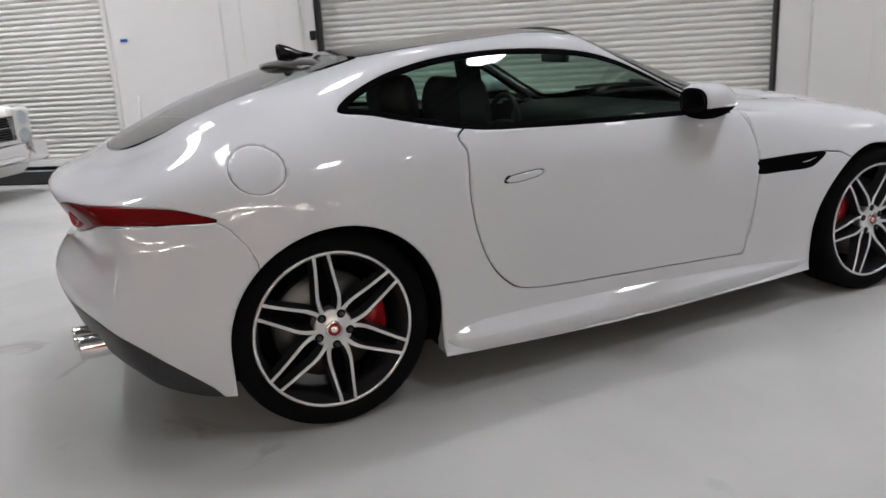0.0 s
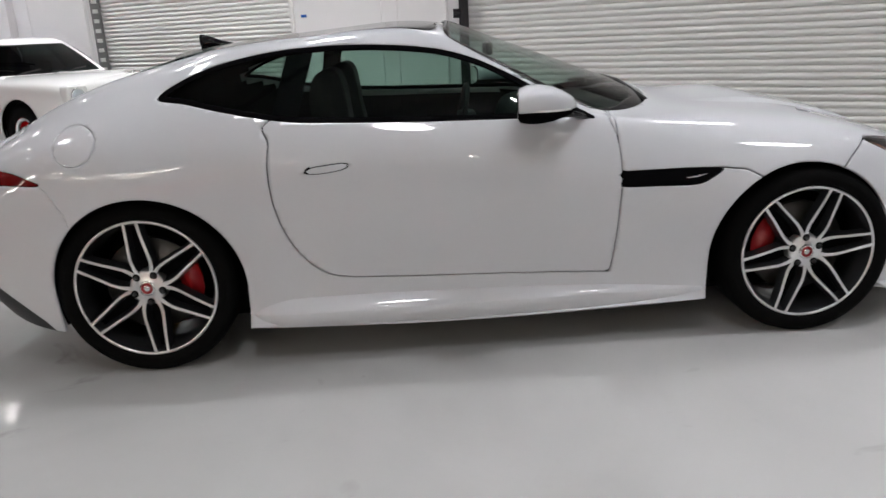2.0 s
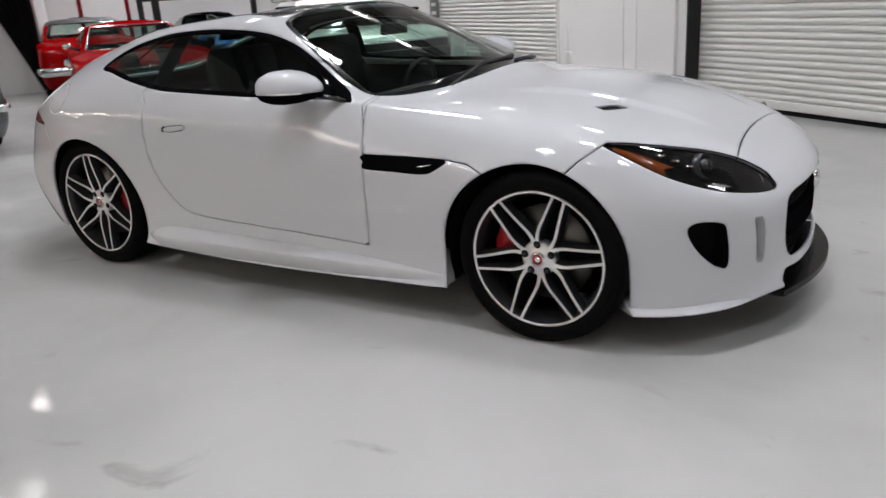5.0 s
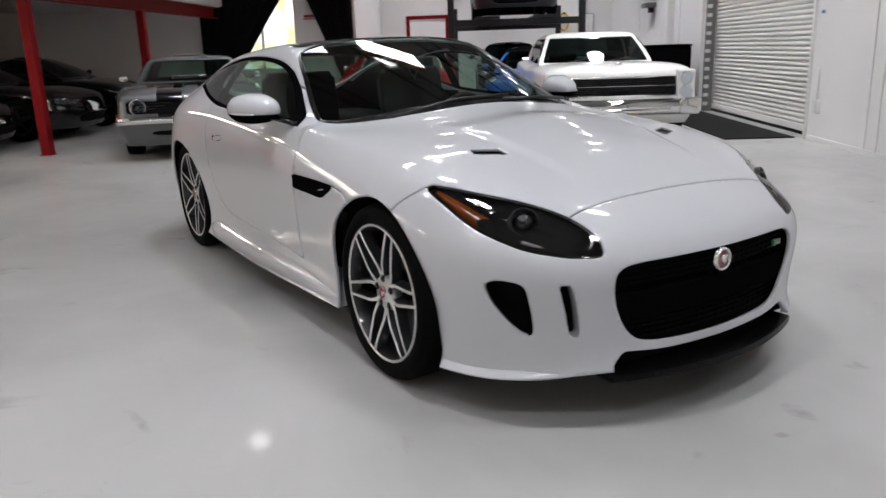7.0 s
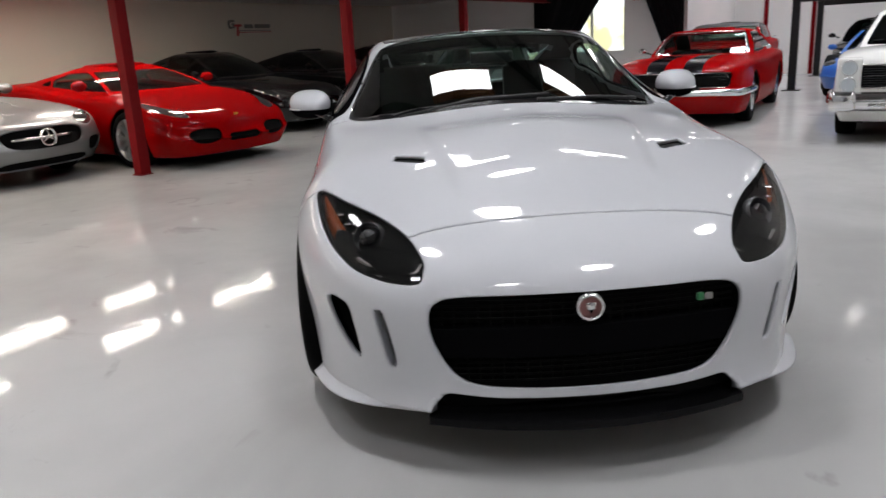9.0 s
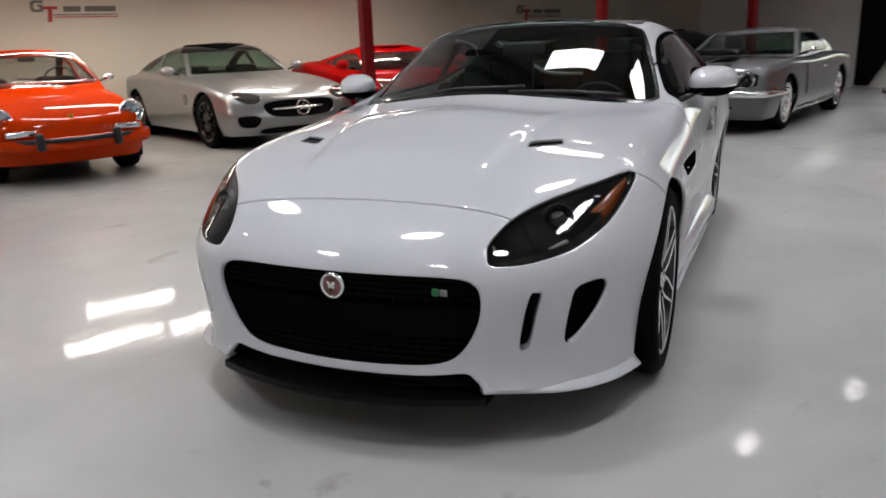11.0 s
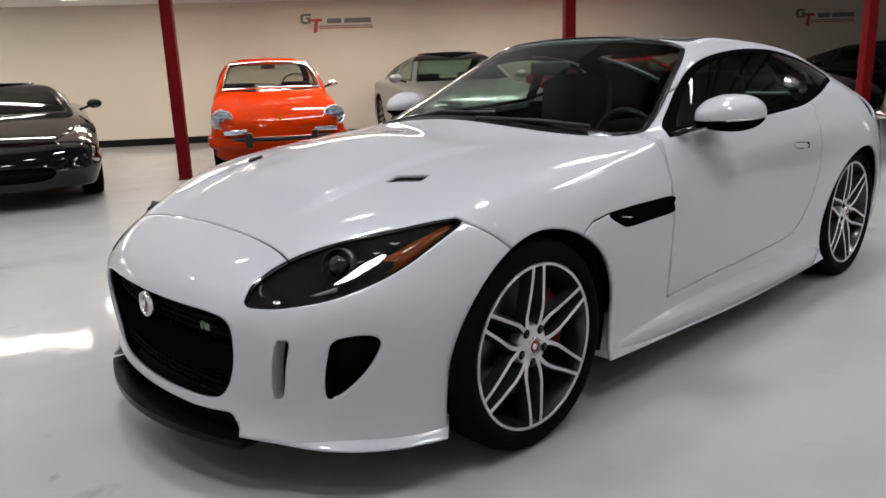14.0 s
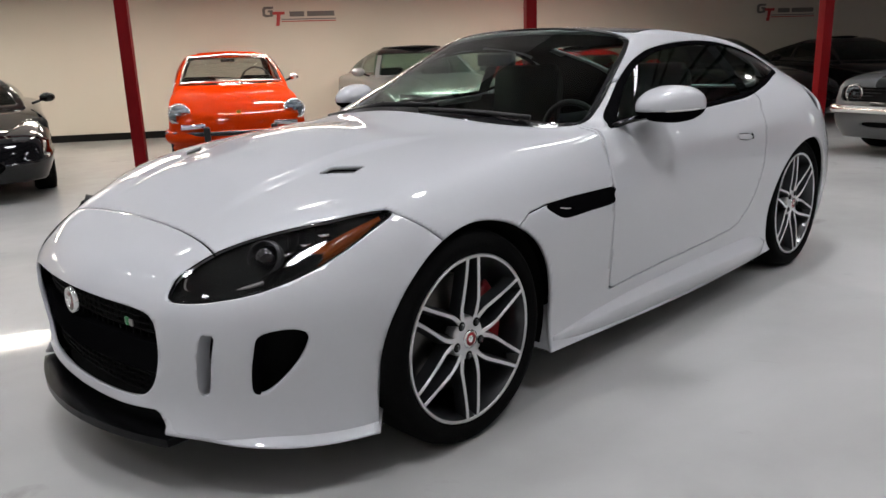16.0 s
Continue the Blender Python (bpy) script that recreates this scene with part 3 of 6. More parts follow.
# black mat, cabinet, small wall things on the north side
slab("floor_mat", 5.35, 11.0, -4.42, -3.55, .002, .016, M_MAT, "black rubber mat in front of the roller door", "", .004)
cab = thing("black_cabinet", "black steel cabinet beside the roller door", "cabinet")
cab.matrix_world = HALL @ pose(10.15, -3.75, 0)
part("body", box_bm(-.5, .5, -.55, .55, .06, 1.12, .04, 3), M_EDGE, cab)
part("lid", box_bm(-.51, .51, -.56, .56, 1.12, 1.16, .015), M_EDGE, cab)
for y in (-.4, .4):
    part("foot", box_bm(-.4, .4, y - .05, y + .05, 0, .06, .01), M_STEEL, cab)
part("round_dial", lathe_bm([(0, .012), (.06, .01), (.065, 0)], 24, "x", m=Matrix.Translation((-.512, .42, 1.0)) @ pose(0, 0, 0, 0, 0, 180)), M_WHITEP, cab, "round pale dial")
box = thing("junction_box", "small grey box on the white wall", "electrical box")
box.matrix_world = HALL @ pose(4.95, NORTH, .42)
part("case", box_bm(-.05, .05, 0, .06, -.08, .08, .008), M_WHITEP, box)
part("conduit", tube_bm([(0, .025, .08), (0, .025, .45)], .012, 8), M_WHITEP, box)
tag = thing("wall_label", "small blue and white label stuck on the wall", "label")
tag.matrix_world = HALL @ pose(5.03, NORTH, 1.50)
part("plate", box_bm(-.055, .055, .001, .006, -.028, .028, .002), M_WHITEP, tag, smooth=False)
part("blue_bar", box_bm(-.045, .045, .006, .008, -.016, .016), M_BLUE, tag, smooth=False)
latch = thing("door_latch", "dark latch on the roller door rail", "latch")
latch.matrix_world = HALL @ pose(2.72, NORTH, 1.42)
part("plate", box_bm(-.03, .03, .001, .04, -.05, .05, .005), M_STEEL, latch)
part("bolt", box_bm(-.09, .02, .02, .05, -.012, .012, .004), M_STEEL, latch)

# red-framed door in the lift bay
rd = tagged(new("door_3"), "white door in a red frame", "door", "", "structure")
rd.matrix_world = HALL
part("leaf", box_bm(WEST2 - .03, WEST2 - .004, .32, 1.36, 0, 2.05, .004), M_WALLN, rd, smooth=False)
for a, b, c, d in ((.22, .32, 0, 2.15), (1.36, 1.46, 0, 2.15), (.32, 1.36, 2.05, 2.15)):
    part("frame_bar", box_bm(WEST2 - .06, WEST2 - .003, a, b, c, d, .006), M_POST, rd, smooth=False)
part("door_handle", tube_bm([(WEST2 - .07, 1.25, 1.0), (WEST2 - .07, 1.12, 1.0)], .012, 8), M_CHROME, rd)

# car lift
lift = thing("car_lift", "black four-post car lift with a raised deck", "car lift")
lift.matrix_world = HALL @ pose(15.2, -1.4, 0)
for x in (-2.3, 2.3):
    for y in (-1.42, 1.42):
        p = part("lift_post", box_bm(x - .07, x + .07, y - .07, y + .07, .015, 2.25, .008), M_STEEL, lift, smooth=False)
        part("foot_plate", box_bm(x - .16, x + .16, y - .16, y + .16, 0, .015), M_STEEL, p, smooth=False)
    part("cross_beam", box_bm(x - .06, x + .06, -1.35, 1.35, 1.66, 1.80, .01), M_STEEL, lift, smooth=False)
for y in (-.62, .62):
    part("runway", box_bm(-2.5, 2.5, y - .26, y + .26, 1.80, 1.86, .01), M_STEEL, lift, smooth=False)

# small things on the far walls
sign = thing("red_warning_box", "small red box on a conduit on the white wall", "wall box")
sign.matrix_world = HALL @ pose(13.85, NORTH, 2.41)
part("case", box_bm(-.12, .12, .001, .10, -.10, .10, .012), M_POST, sign)
part("grey_base", box_bm(-.22, .06, .001, .08, -.24, -.12, .01), M_LOGO_GREY, sign, "grey box below")
part("conduit", tube_bm([(-1.5, .025, .08), (.7, .025, .08)], .014, 8), M_LOGO_GREY, sign, "grey conduit")
shelf = thing("wall_heater", "grey flat box fixed to the white wall", "wall box")
shelf.matrix_world = HALL @ pose(13.55, NORTH, 2.0)
part("case", box_bm(-.28, .28, .001, .22, -.05, .05, .01), M_LOGO_GREY, shelf)
part("bracket", box_bm(-.05, .05, .001, .12, -.16, -.05, .006), M_STEEL, shelf)
bag = thing("yellow_hose", "yellow coiled hose hung on the end wall", "hose")
bag.matrix_world = HALL @ pose(WEST2, -3.1, 1.85)
for k in range(3):
    part("coil", tube_bm([(-.05 - .03 * k, .13 * math.cos(t), .24 * math.sin(t)) for t in np.linspace(0, 2 * math.pi, 25)[:-1]], .025, 8, closed=True), M_YELLOW, bag)
part("hook", box_bm(-.14, -.001, -.03, .03, .20, .26, .006), M_STEEL, bag)
panel = thing("electrical_panel", "grey electrical panel on the end wall", "electrical box")
panel.matrix_world = HALL @ pose(WEST2, -3.75, 1.75)
part("case", box_bm(-.12, -.001, -.2, .2, -.3, .3, .01), M_LOGO_GREY, panel)
part("cover", box_bm(-.135, -.12, -.18, .18, -.28, .28, .004), M_WHITEP, panel)
part("conduit", tube_bm([(-.05, 0, .3), (-.05, 0, 1.8)], .02, 8), M_WHITEP, panel)
jack = thing("yellow_jack", "low yellow trolley jack on the floor", "jack")
jack.matrix_world = pose(-3.35, 5.25, 0, 0, 0, -33)
part("frame", box_bm(-.32, .32, -.13, .13, .05, .16, .03, 3), M_YELLOW, jack)
part("saddle", lathe_bm([(0, .21), (.05, .21), (.055, .16)], 20, "z"), M_STEEL, jack)
for x in (-.26, .26):
    for y in (-.15, .15):
        part("roller", lathe_bm([(0, .02), (.05, .018), (.05, -.018), (0, -.02)], 18, m=Matrix.Translation((x, y, .05))), M_STEEL, jack)

# blue pads on the end wall of the lift bay
for n0 in (-.17, -.74):
    pad = thing("blue_wall_pad", "tall blue pad hung on the white end wall", "wall pad", "blue wall pads")
    pad.matrix_world = HALL @ pose(WEST2, n0 + .18, 3.4)
    part("cover", box_bm(-.08, -.002, -.18, .18, -.8, .8, .02, 3), M_BLUEPAD, pad)
    part("top_strap", box_bm(-.085, -.002, -.15, .15, .8, .86, .006), M_STEEL, pad)

# ---- the white coupe in the middle ----
def lines_of_coupe():
    """Long feature lines of one half, tail centre to nose centre."""
    bottom = [(-2.08, 0, 0.33), (-2.04, 0.42, 0.318), (-1.93, 0.735, 0.275), (-1.85, 0.828, 0.235), (-1.65, 0.89, 0.185), (-1.3, 0.91, 0.18), (-0.93, 0.9268, 0.172), (-0.5, 0.92, 0.153), (0, 0.908, 0.145), (0.5, 0.898, 0.157), (0.9, 0.892, 0.168), (1.28, 0.872, 0.172), (1.64, 0.834, 0.168), (1.935, 0.6867, 0.178), (2.12, 0.46, 0.203), (2.17, 0, 0.2)]
    low = [(-2.12, 0, 0.385), (-2.085, 0.42, 0.37), (-1.975, 0.745, 0.328), (-1.87, 0.845, 0.29), (-1.655, 0.9, 0.245), (-1.3, 0.915, 0.24), (-0.93, 0.9042, 0.225), (-0.5, 0.888, 0.232), (0, 0.876, 0.22), (0.5, 0.875, 0.205), (0.9, 0.885, 0.205), (1.28, 0.879, 0.215), (1.65, 0.834, 0.215), (1.935, 0.6824, 0.225), (2.108, 0.455, 0.242), (2.165, 0, 0.24)]
    sill = [(-2.15, 0, 0.45), (-2.11, 0.42, 0.44), (-2, 0.752, 0.4), (-1.895, 0.857, 0.38), (-1.66, 0.912, 0.36), (-1.3, 0.93, 0.345), (-0.93, 0.9032, 0.33), (-0.5, 0.884, 0.32), (0, 0.877, 0.315), (0.5, 0.875, 0.31), (0.9, 0.885, 0.31), (1.28, 0.888, 0.32), (1.65, 0.843, 0.325), (1.935, 0.6881, 0.325), (2.1, 0.465, 0.325), (2.16, 0, 0.325)]
    mid = [(-2.165, 0, 0.55), (-2.12, 0.42, 0.545), (-2.005, 0.755, 0.525), (-1.9, 0.862, 0.505), (-1.66, 0.922, 0.485), (-1.3, 0.945, 0.475), (-0.93, 0.9168, 0.455), (-0.5, 0.898, 0.445), (0, 0.893, 0.435), (0.5, 0.893, 0.435), (0.9, 0.9, 0.445), (1.28, 0.908, 0.46), (1.65, 0.859, 0.465), (1.955, 0.6909, 0.475), (2.112, 0.465, 0.475), (2.168, 0, 0.47)]
    upper = [(-2.085, 0, 0.675), (-2.05, 0.42, 0.68), (-1.97, 0.712, 0.68), (-1.88, 0.84, 0.665), (-1.64, 0.925, 0.64), (-1.3, 0.962, 0.62), (-0.93, 0.9306, 0.6), (-0.5, 0.914, 0.6), (0, 0.911, 0.6), (0.5, 0.909, 0.6), (0.9, 0.911, 0.59), (1.28, 0.921, 0.6), (1.63, 0.858, 0.605), (1.925, 0.6873, 0.59), (2.085, 0.45, 0.58), (2.14, 0, 0.575)]
    shoulder = [(-2.135, 0, 0.812), (-2.095, 0.4, 0.81), (-2, 0.67, 0.803), (-1.87, 0.8, 0.795), (-1.62, 0.905, 0.78), (-1.3, 0.955, 0.77), (-0.93, 0.9288, 0.76), (-0.5, 0.913, 0.755), (0, 0.911, 0.75), (0.5, 0.903, 0.74), (0.9, 0.888, 0.735), (1.27, 0.873, 0.735), (1.58, 0.805, 0.745), (1.86, 0.613, 0.69), (2, 0.42, 0.662), (2.045, 0, 0.655)]
    belt = [(-2.11, 0, 0.868), (-2.07, 0.38, 0.868), (-1.965, 0.61, 0.866), (-1.84, 0.73, 0.885), (-1.6, 0.85, 0.91), (-1.28, 0.895, 0.925), (-0.93, 0.8788, 0.935), (-0.5, 0.861, 0.925), (0, 0.858, 0.915), (0.5, 0.841, 0.89), (0.9, 0.803, 0.855), (1.25, 0.765, 0.84), (1.5, 0.7, 0.818), (1.74, 0.5448, 0.768), (1.86, 0.38, 0.735), (1.9, 0, 0.72)]
    rail = [(-2.02, 0, 0.905), (-1.99, 0.34, 0.905), (-1.895, 0.5, 0.915), (-1.78, 0.61, 0.96), (-1.55, 0.7, 1.03), (-1.25, 0.735, 1.085), (-0.95, 0.7, 1.165), (-0.5, 0.66, 1.212), (-0.08, 0.659, 1.165), (0.4, 0.743, 0.955), (0.85, 0.648, 0.905), (1.2, 0.56, 0.885), (1.42, 0.48, 0.862), (1.6, 0.38, 0.822), (1.7, 0.27, 0.8), (1.74, 0, 0.79)]
    roof = [(-1.94, 0, .945), (-1.91, .28, .948), (-1.84, .42, .965), (-1.72, .48, 1.02), (-1.5, .50, 1.11), (-1.22, .51, 1.185), (-.93, .50, 1.243), (-.5, .48, 1.274), (-.08, .47, 1.262), (.41, .46, 1.072), (.84, .36, .94), (1.17, .30, .912), (1.36, .26, .89), (1.5, .2, .862), (1.58, .14, .847), (1.61, 0, .842)]
    spine = [(-1.84, 0, .985), (-1.8, 0, 1.0), (-1.74, 0, 1.02), (-1.62, 0, 1.068), (-1.42, 0, 1.145), (-1.18, 0, 1.215), (-.92, 0, 1.263), (-.5, 0, 1.296), (-.07, 0, 1.29), (.43, 0, 1.114), (.84, 0, .966), (1.15, 0, .935), (1.3, 0, .915), (1.4, 0, .893), (1.45, 0, .882), (1.47, 0, .878)]
    return [bottom, low, sill, mid, upper, shoulder, belt, rail, roof, spine]


def side_region(outline, y_min=0.5, n=6):
    poly = smooth_line(outline, n)

    def fn(v):
        d = inside_distance(v[:, (0, 2)], poly)
        return np.minimum(d, v[:, 1] - y_min)
    return fn


def front_region(outline, x_min=1.6, n=6):
    poly = smooth_line(outline, n)

    def fn(v):
        return np.minimum(inside_distance(v[:, (1, 2)], poly), v[:, 0] - x_min)
    return fn


def top_region(outline, z_min=0.8, n=6):
    poly = smooth_line(outline, n)

    def fn(v):
        return np.minimum(inside_distance(v[:, (0, 1)], poly), v[:, 2] - z_min)
    return fn


def slant_region(points, axis, low, n=6):
    """Region outlined by 3D points, seen along an axis."""
    a = Vector(axis).normalized()
    e1 = a.cross(Vector((0, 0, 1))).normalized()
    e2 = a.cross(e1)
    e = np.array((e1, e2)).T
    poly = smooth_line([np.array(p) @ e for p in points], n)

    def fn(v):
        return np.minimum(inside_distance(v @ e, poly), v[:, 0] - low)
    return fn


def arch(xc, zc, r, foot):
    def fn(v):
        dx, dz = v[:, 0] - xc, v[:, 2] - zc
        circle = r - np.sqrt(dx * dx + dz * dz)
        leg = r - foot * np.clip(-dz, 0, 1) - np.abs(dx)
        return np.minimum(np.where(dz > 0, circle, leg), v[:, 1] - 0.45)
    return fn


HUB_Z, FRONT_X, REAR_X = 0.338, 1.311, -1.311


def wheel(parent, x, side, y_face, spin, width, tyre_r=0.342, front=True):
    """Forged split-spoke wheel with its tyre; +y of the wheel faces outwards."""
    w = new("wheel")
    w.parent = parent
    big = 1.0 if front else 1.022
    w.matrix_local = pose(x, side * y_face, HUB_Z * big, 0, 0, 0 if side > 0 else 180) @ pose(0, 0, 0, 0, spin, 0) @ Matrix.Diagonal((big, 1, big, 1))
    hw = width
    prof = [(0.262, -hw), (0.300, -hw - 0.008), (0.328, -hw + 0.010), (tyre_r, -hw + 0.035), (tyre_r + 0.001, -hw / 2), (tyre_r, -0.022), (tyre_r - 0.008, 0.004), (0.318, 0.018), (0.297, 0.022), (0.275, 0.013), (0.262, 0.002), (0.258, -0.02)]
    t = part("tyre", lathe_bm(prof, 72), M_TYRE, w, "black low-profile tyre")
    bm = lathe_bm([(0.2685, 0.004), (0.2705, 0.010), (0.268, 0.0135), (0.2615, 0.0135), (0.259, 0.010)], 96)
    part("rim_lip", bm, M_ALLOY, w, "bright machined rim edge")
    part("rim_barrel", lathe_bm([(0.260, 0.010), (0.250, -0.012), (0.240, -0.05), (0.238, -hw), (0.262, -hw)], 72), M_GREY, w)
    # spokes: six pairs; dark body with a bright face
    for k in range(6):
        a0 = math.radians(90 + 60 * k)
        ca, sa = math.cos(a0), math.sin(a0)
        for s in (-1, 1):
            # centre line in (along, across), width and height along the arm
            line = [(0.050, 0.0235, 0.0100), (0.066, 0.0290, 0.0088), (0.082, 0.0335, 0.0076), (0.105, 0.0362, 0.0066), (0.125, 0.0356, 0.0062), (0.18, 0.0300, 0.0058), (0.225, 0.0262, 0.0058), (0.262, 0.0238, 0.0064)]
            lift = [-0.008, -0.0065, -0.004, -0.001, 0.003, 0.008, 0.011, 0.0115]
            body, face = bmesh.new(), bmesh.new()
            rows, frows = [], []
            for i, ((r, c, wd), h) in enumerate(zip(line, lift)):
                row, fr = [], []
                for dc, dy in ((-wd, h - 0.001), (wd, h - 0.001), (wd * 1.9 + 0.003, h - 0.040), (-wd * 1.9 - 0.003, h - 0.040)):
                    al, ac = r, s * (c + dc)
                    row.append(body.verts.new((al * ca - ac * sa, dy, al * sa + ac * ca)))
                rows.append(row)
                for dc, dy in ((-wd, h - 0.001), (-wd * 0.8, h + 0.0012), (wd * 0.8, h + 0.0012), (wd, h - 0.001)):
                    ac = s * (c + dc)
                    fr.append(face.verts.new((r * ca - ac * sa, dy, r * sa + ac * ca)))
                frows.append(fr)
            for p, q in zip(rows, rows[1:]):
                for j in range(4):
                    body.faces.new((p[j], p[(j + 1) % 4], q[(j + 1) % 4], q[j]))
            for p, q in zip(frows, frows[1:]):
                for j in range(3):
                    face.faces.new((p[j], p[j + 1], q[j + 1], q[j]))
            bmesh.ops.recalc_face_normals(body, faces=body.faces)
            bmesh.ops.recalc_face_normals(face, faces=face.faces)
            arm = part("spoke", body, M_GREY, w, smooth=False)
            part("spoke_face", face, M_ALLOY, arm, "bright machined spoke face", smooth=False)
        # dark web between the two arms of a pair, set back
        bm = bmesh.new()
        q = [bm.verts.new((al * ca - ac * sa, h, al * sa + ac * ca)) for al, ac, h in ((.07, -.030, -.045), (.07, .030, -.045), (.25, .026, -.03), (.25, -.026, -.03))]
        bm.faces.new(q)
        part("spoke_web", bm, M_EDGE, w, smooth=False)
    hub = part("hub_face", lathe_bm([(0.0, -0.002), (0.031, -0.002), (0.036, -0.006), (0.054, -0.006), (0.064, -0.008), (0.069, -0.014), (0.072, -0.045)], 60), M_ALLOY, w, "bright machined wheel centre")
    part("centre_cap", lathe_bm([(0.0, 0.003), (0.022, 0.0025), (0.0225, 0.0005)], 32), M_RED, hub, "red centre badge")
    part("cap_relief", lathe_bm([(0.0, 0.0052), (0.010, 0.0048), (0.0125, 0.0028)], 7), M_CHROME, hub, "silver badge relief")
    part("cap_ring", lathe_bm([(0.022, 0.0035), (0.0285, 0.003), (0.030, -0.002)], 32), M_CHROME, hub, "silver badge ring")
    for k in range(5):
        a = math.radians(90 + 36 + 72 * k)
        m = Matrix.Translation((0.0565 * math.cos(a), 0, 0.0565 * math.sin(a)))
        part("lug_recess", lathe_bm([(0.0, -0.0052), (0.0145, -0.0048), (0.0150, -0.0056)], 24, m=m), M_DARK, hub)
        part("lug_nut", lathe_bm([(0.0, 0.002), (0.006, 0.002), (0.0088, -0.001), (0.009, -0.005)], 6, m=m), M_GREY, hub, "dark lug nut", smooth=False)
    # brake stays upright
    b = new("brake")
    b.parent = parent
    b.matrix_local = pose(x, side * y_face, HUB_Z, 0, 0, 0 if side > 0 else 180)
    part("brake_disc", lathe_bm([(0.06, -0.085), (0.188, -0.085), (0.190, -0.09), (0.190, -0.112), (0.10, -0.115)], 64), M_ROTOR, b, "dark steel brake disc")
    part("disc_bell", lathe_bm([(0.0, -0.062), (0.075, -0.062), (0.082, -0.07), (0.085, -0.09)], 40), M_GREY, b)
    a0 = (180 if side > 0 else 0) if front else (0 if side > 0 else 180)
    outline = []
    for r, d in ((0.205, (-34, -17, 0, 17, 34)), (0.118, (30, 15, 0, -15, -30))):
        for q in d:
            t = math.radians(a0 + 12 * (1 if side > 0 else -1) * (-1 if front else 1) + q)
            outline.append((r * math.cos(t), r * math.sin(t)))
    part("caliper", prism_bm(outline, -0.075, -0.050, bevel=0.006), M_RED, b, "red brake caliper")
    return w


def evened(sheet):
    """Bring a pane to one smooth curved sheet."""
    x, y, z = sheet.v.T
    x0, y2 = x - x.mean(), y * y
    a = np.column_stack((np.ones_like(x), x0, x0 ** 2, y2, x0 * y2, y2 ** 2))
    k = np.linalg.lstsq(a, z, rcond=None)[0]
    return Skin(np.column_stack((x, y, a @ k)), sheet.f)


def white_coupe():
    car = thing("white_coupe", "glossy white two-door sports coupe on the showroom floor", "car")
    g = loft(lines_of_coupe(), 330, 144)
    # raised bonnet centre with a soft crease along each side
    x, y, z = g[..., 0], np.abs(g[..., 1]), g[..., 2]
    ease = lambda a, b, q: (lambda t: t * t * (3 - 2 * t))(np.clip((q - a) / (b - a), 0, 1))
    g[..., 2] += .011 * ease(.95, 1.2, x) * (1 - ease(1.66, 1.86, x)) * (1 - ease(-.03, .022, y - (.56 - .13 * x))) * (z > .6)
    skin = grid_skin(g)
    # wheel openings
    rear, front = arch(-1.286, .343, .370, .02), arch(1.280, .335, .373, -0.02)
    for a in (rear, front):
        skin = skin.cut(a)[1]
    # side glass
    dlo = side_region([(-1.20, 1.058), (-1.09, 1.036), (-.93, .997), (-.72, .957), (-.51, .943), (-.2, .931), (.12, .924), (.36, .918), (.465, .912), (.30, 1.0), (.15, 1.085), (0, 1.155), (-.18, 1.200), (-.46, 1.222), (-.73, 1.214), (-.95, 1.178), (-1.11, 1.122)])
    side_glass, skin = skin.cut(dlo)
    frame_in = lambda v: dlo(v) - 0.020
    pane, surround = side_glass.cut(frame_in)
    quarter, door_pane = pane.cut(lambda v: -.705 + 0.25 * (v[:, 2] - 1.05) - v[:, 0], 0.0015)
    pillar = Skin(side_glass.v - np.array((0, .012, 0)), side_glass.f).keep(.05 - np.abs(side_glass.v[:, 0] + .70 - 0.25 * (side_glass.v[:, 2] - 1.05)))
    # windscreen, roof panel, rear window
    ws = top_region([(.80, 0), (.79, .3), (.745, .52), (.65, .66), (.52, .735), (.40, .725), (.15, .655), (-.03, .60), (-.09, .54), (-.075, .3), (-.06, 0), (-.075, -.3), (.3, -.5), (.79, -.3)], .86)
    ws_glass, skin = skin.cut(ws)
    ws_glass = evened(ws_glass)
    cowl = lambda v: np.minimum(ws(v) - 0.022, np.interp(np.abs(v[:, 1]), (0, .3, .52, .66, .74), (.735, .725, .68, .585, .47)) - v[:, 0])
    ws_pane, ws_band = ws_glass.cut(cowl)
    rf = top_region([(-.10, 0), (-.115, .3), (-.135, .53), (-.25, .555), (-.5, .555), (-.8, .55), (-1.02, .53), (-1.07, .3), (-1.08, 0), (-1.07, -.3), (-.5, -.5), (-.115, -.3)], .95)
    roof_panel, skin = skin.cut(rf, 0.0015)
    hw = top_region([(-1.09, 0), (-1.08, .3), (-1.04, .53), (-1.3, .535), (-1.6, .50), (-1.8, .42), (-1.90, .25), (-1.92, 0), (-1.90, -.25), (-1.5, -.4), (-1.08, -.3)], .85)
    hatch_glass, skin = skin.cut(hw)
    hatch_glass = evened(hatch_glass)
    # lamps
    hl = slant_region([(1.548, .806, .786), (1.70, .705, .775), (1.83, .595, .742), (1.94, .510, .694), (2.03, .468, .640), (2.064, .472, .614), (2.083, .486, .590), (2.066, .535, .585), (2.02, .605, .590), (1.93, .692, .615), (1.80, .766, .668), (1.67, .803, .728)], (.55, .45, .70), 1.4)
    lamp, skin = skin.cut(hl, 0.0015)
    tl = side_region([(-1.640, .772), (-1.70, .797), (-1.78, .818), (-1.92, .830), (-2.0, .830), (-2.08, .822), (-2.115, .77), (-2.06, .715), (-2.025, .735), (-1.98, .768), (-1.92, .776), (-1.78, .772)], .40)
    tail, skin = skin.cut(tl, 0.0015)
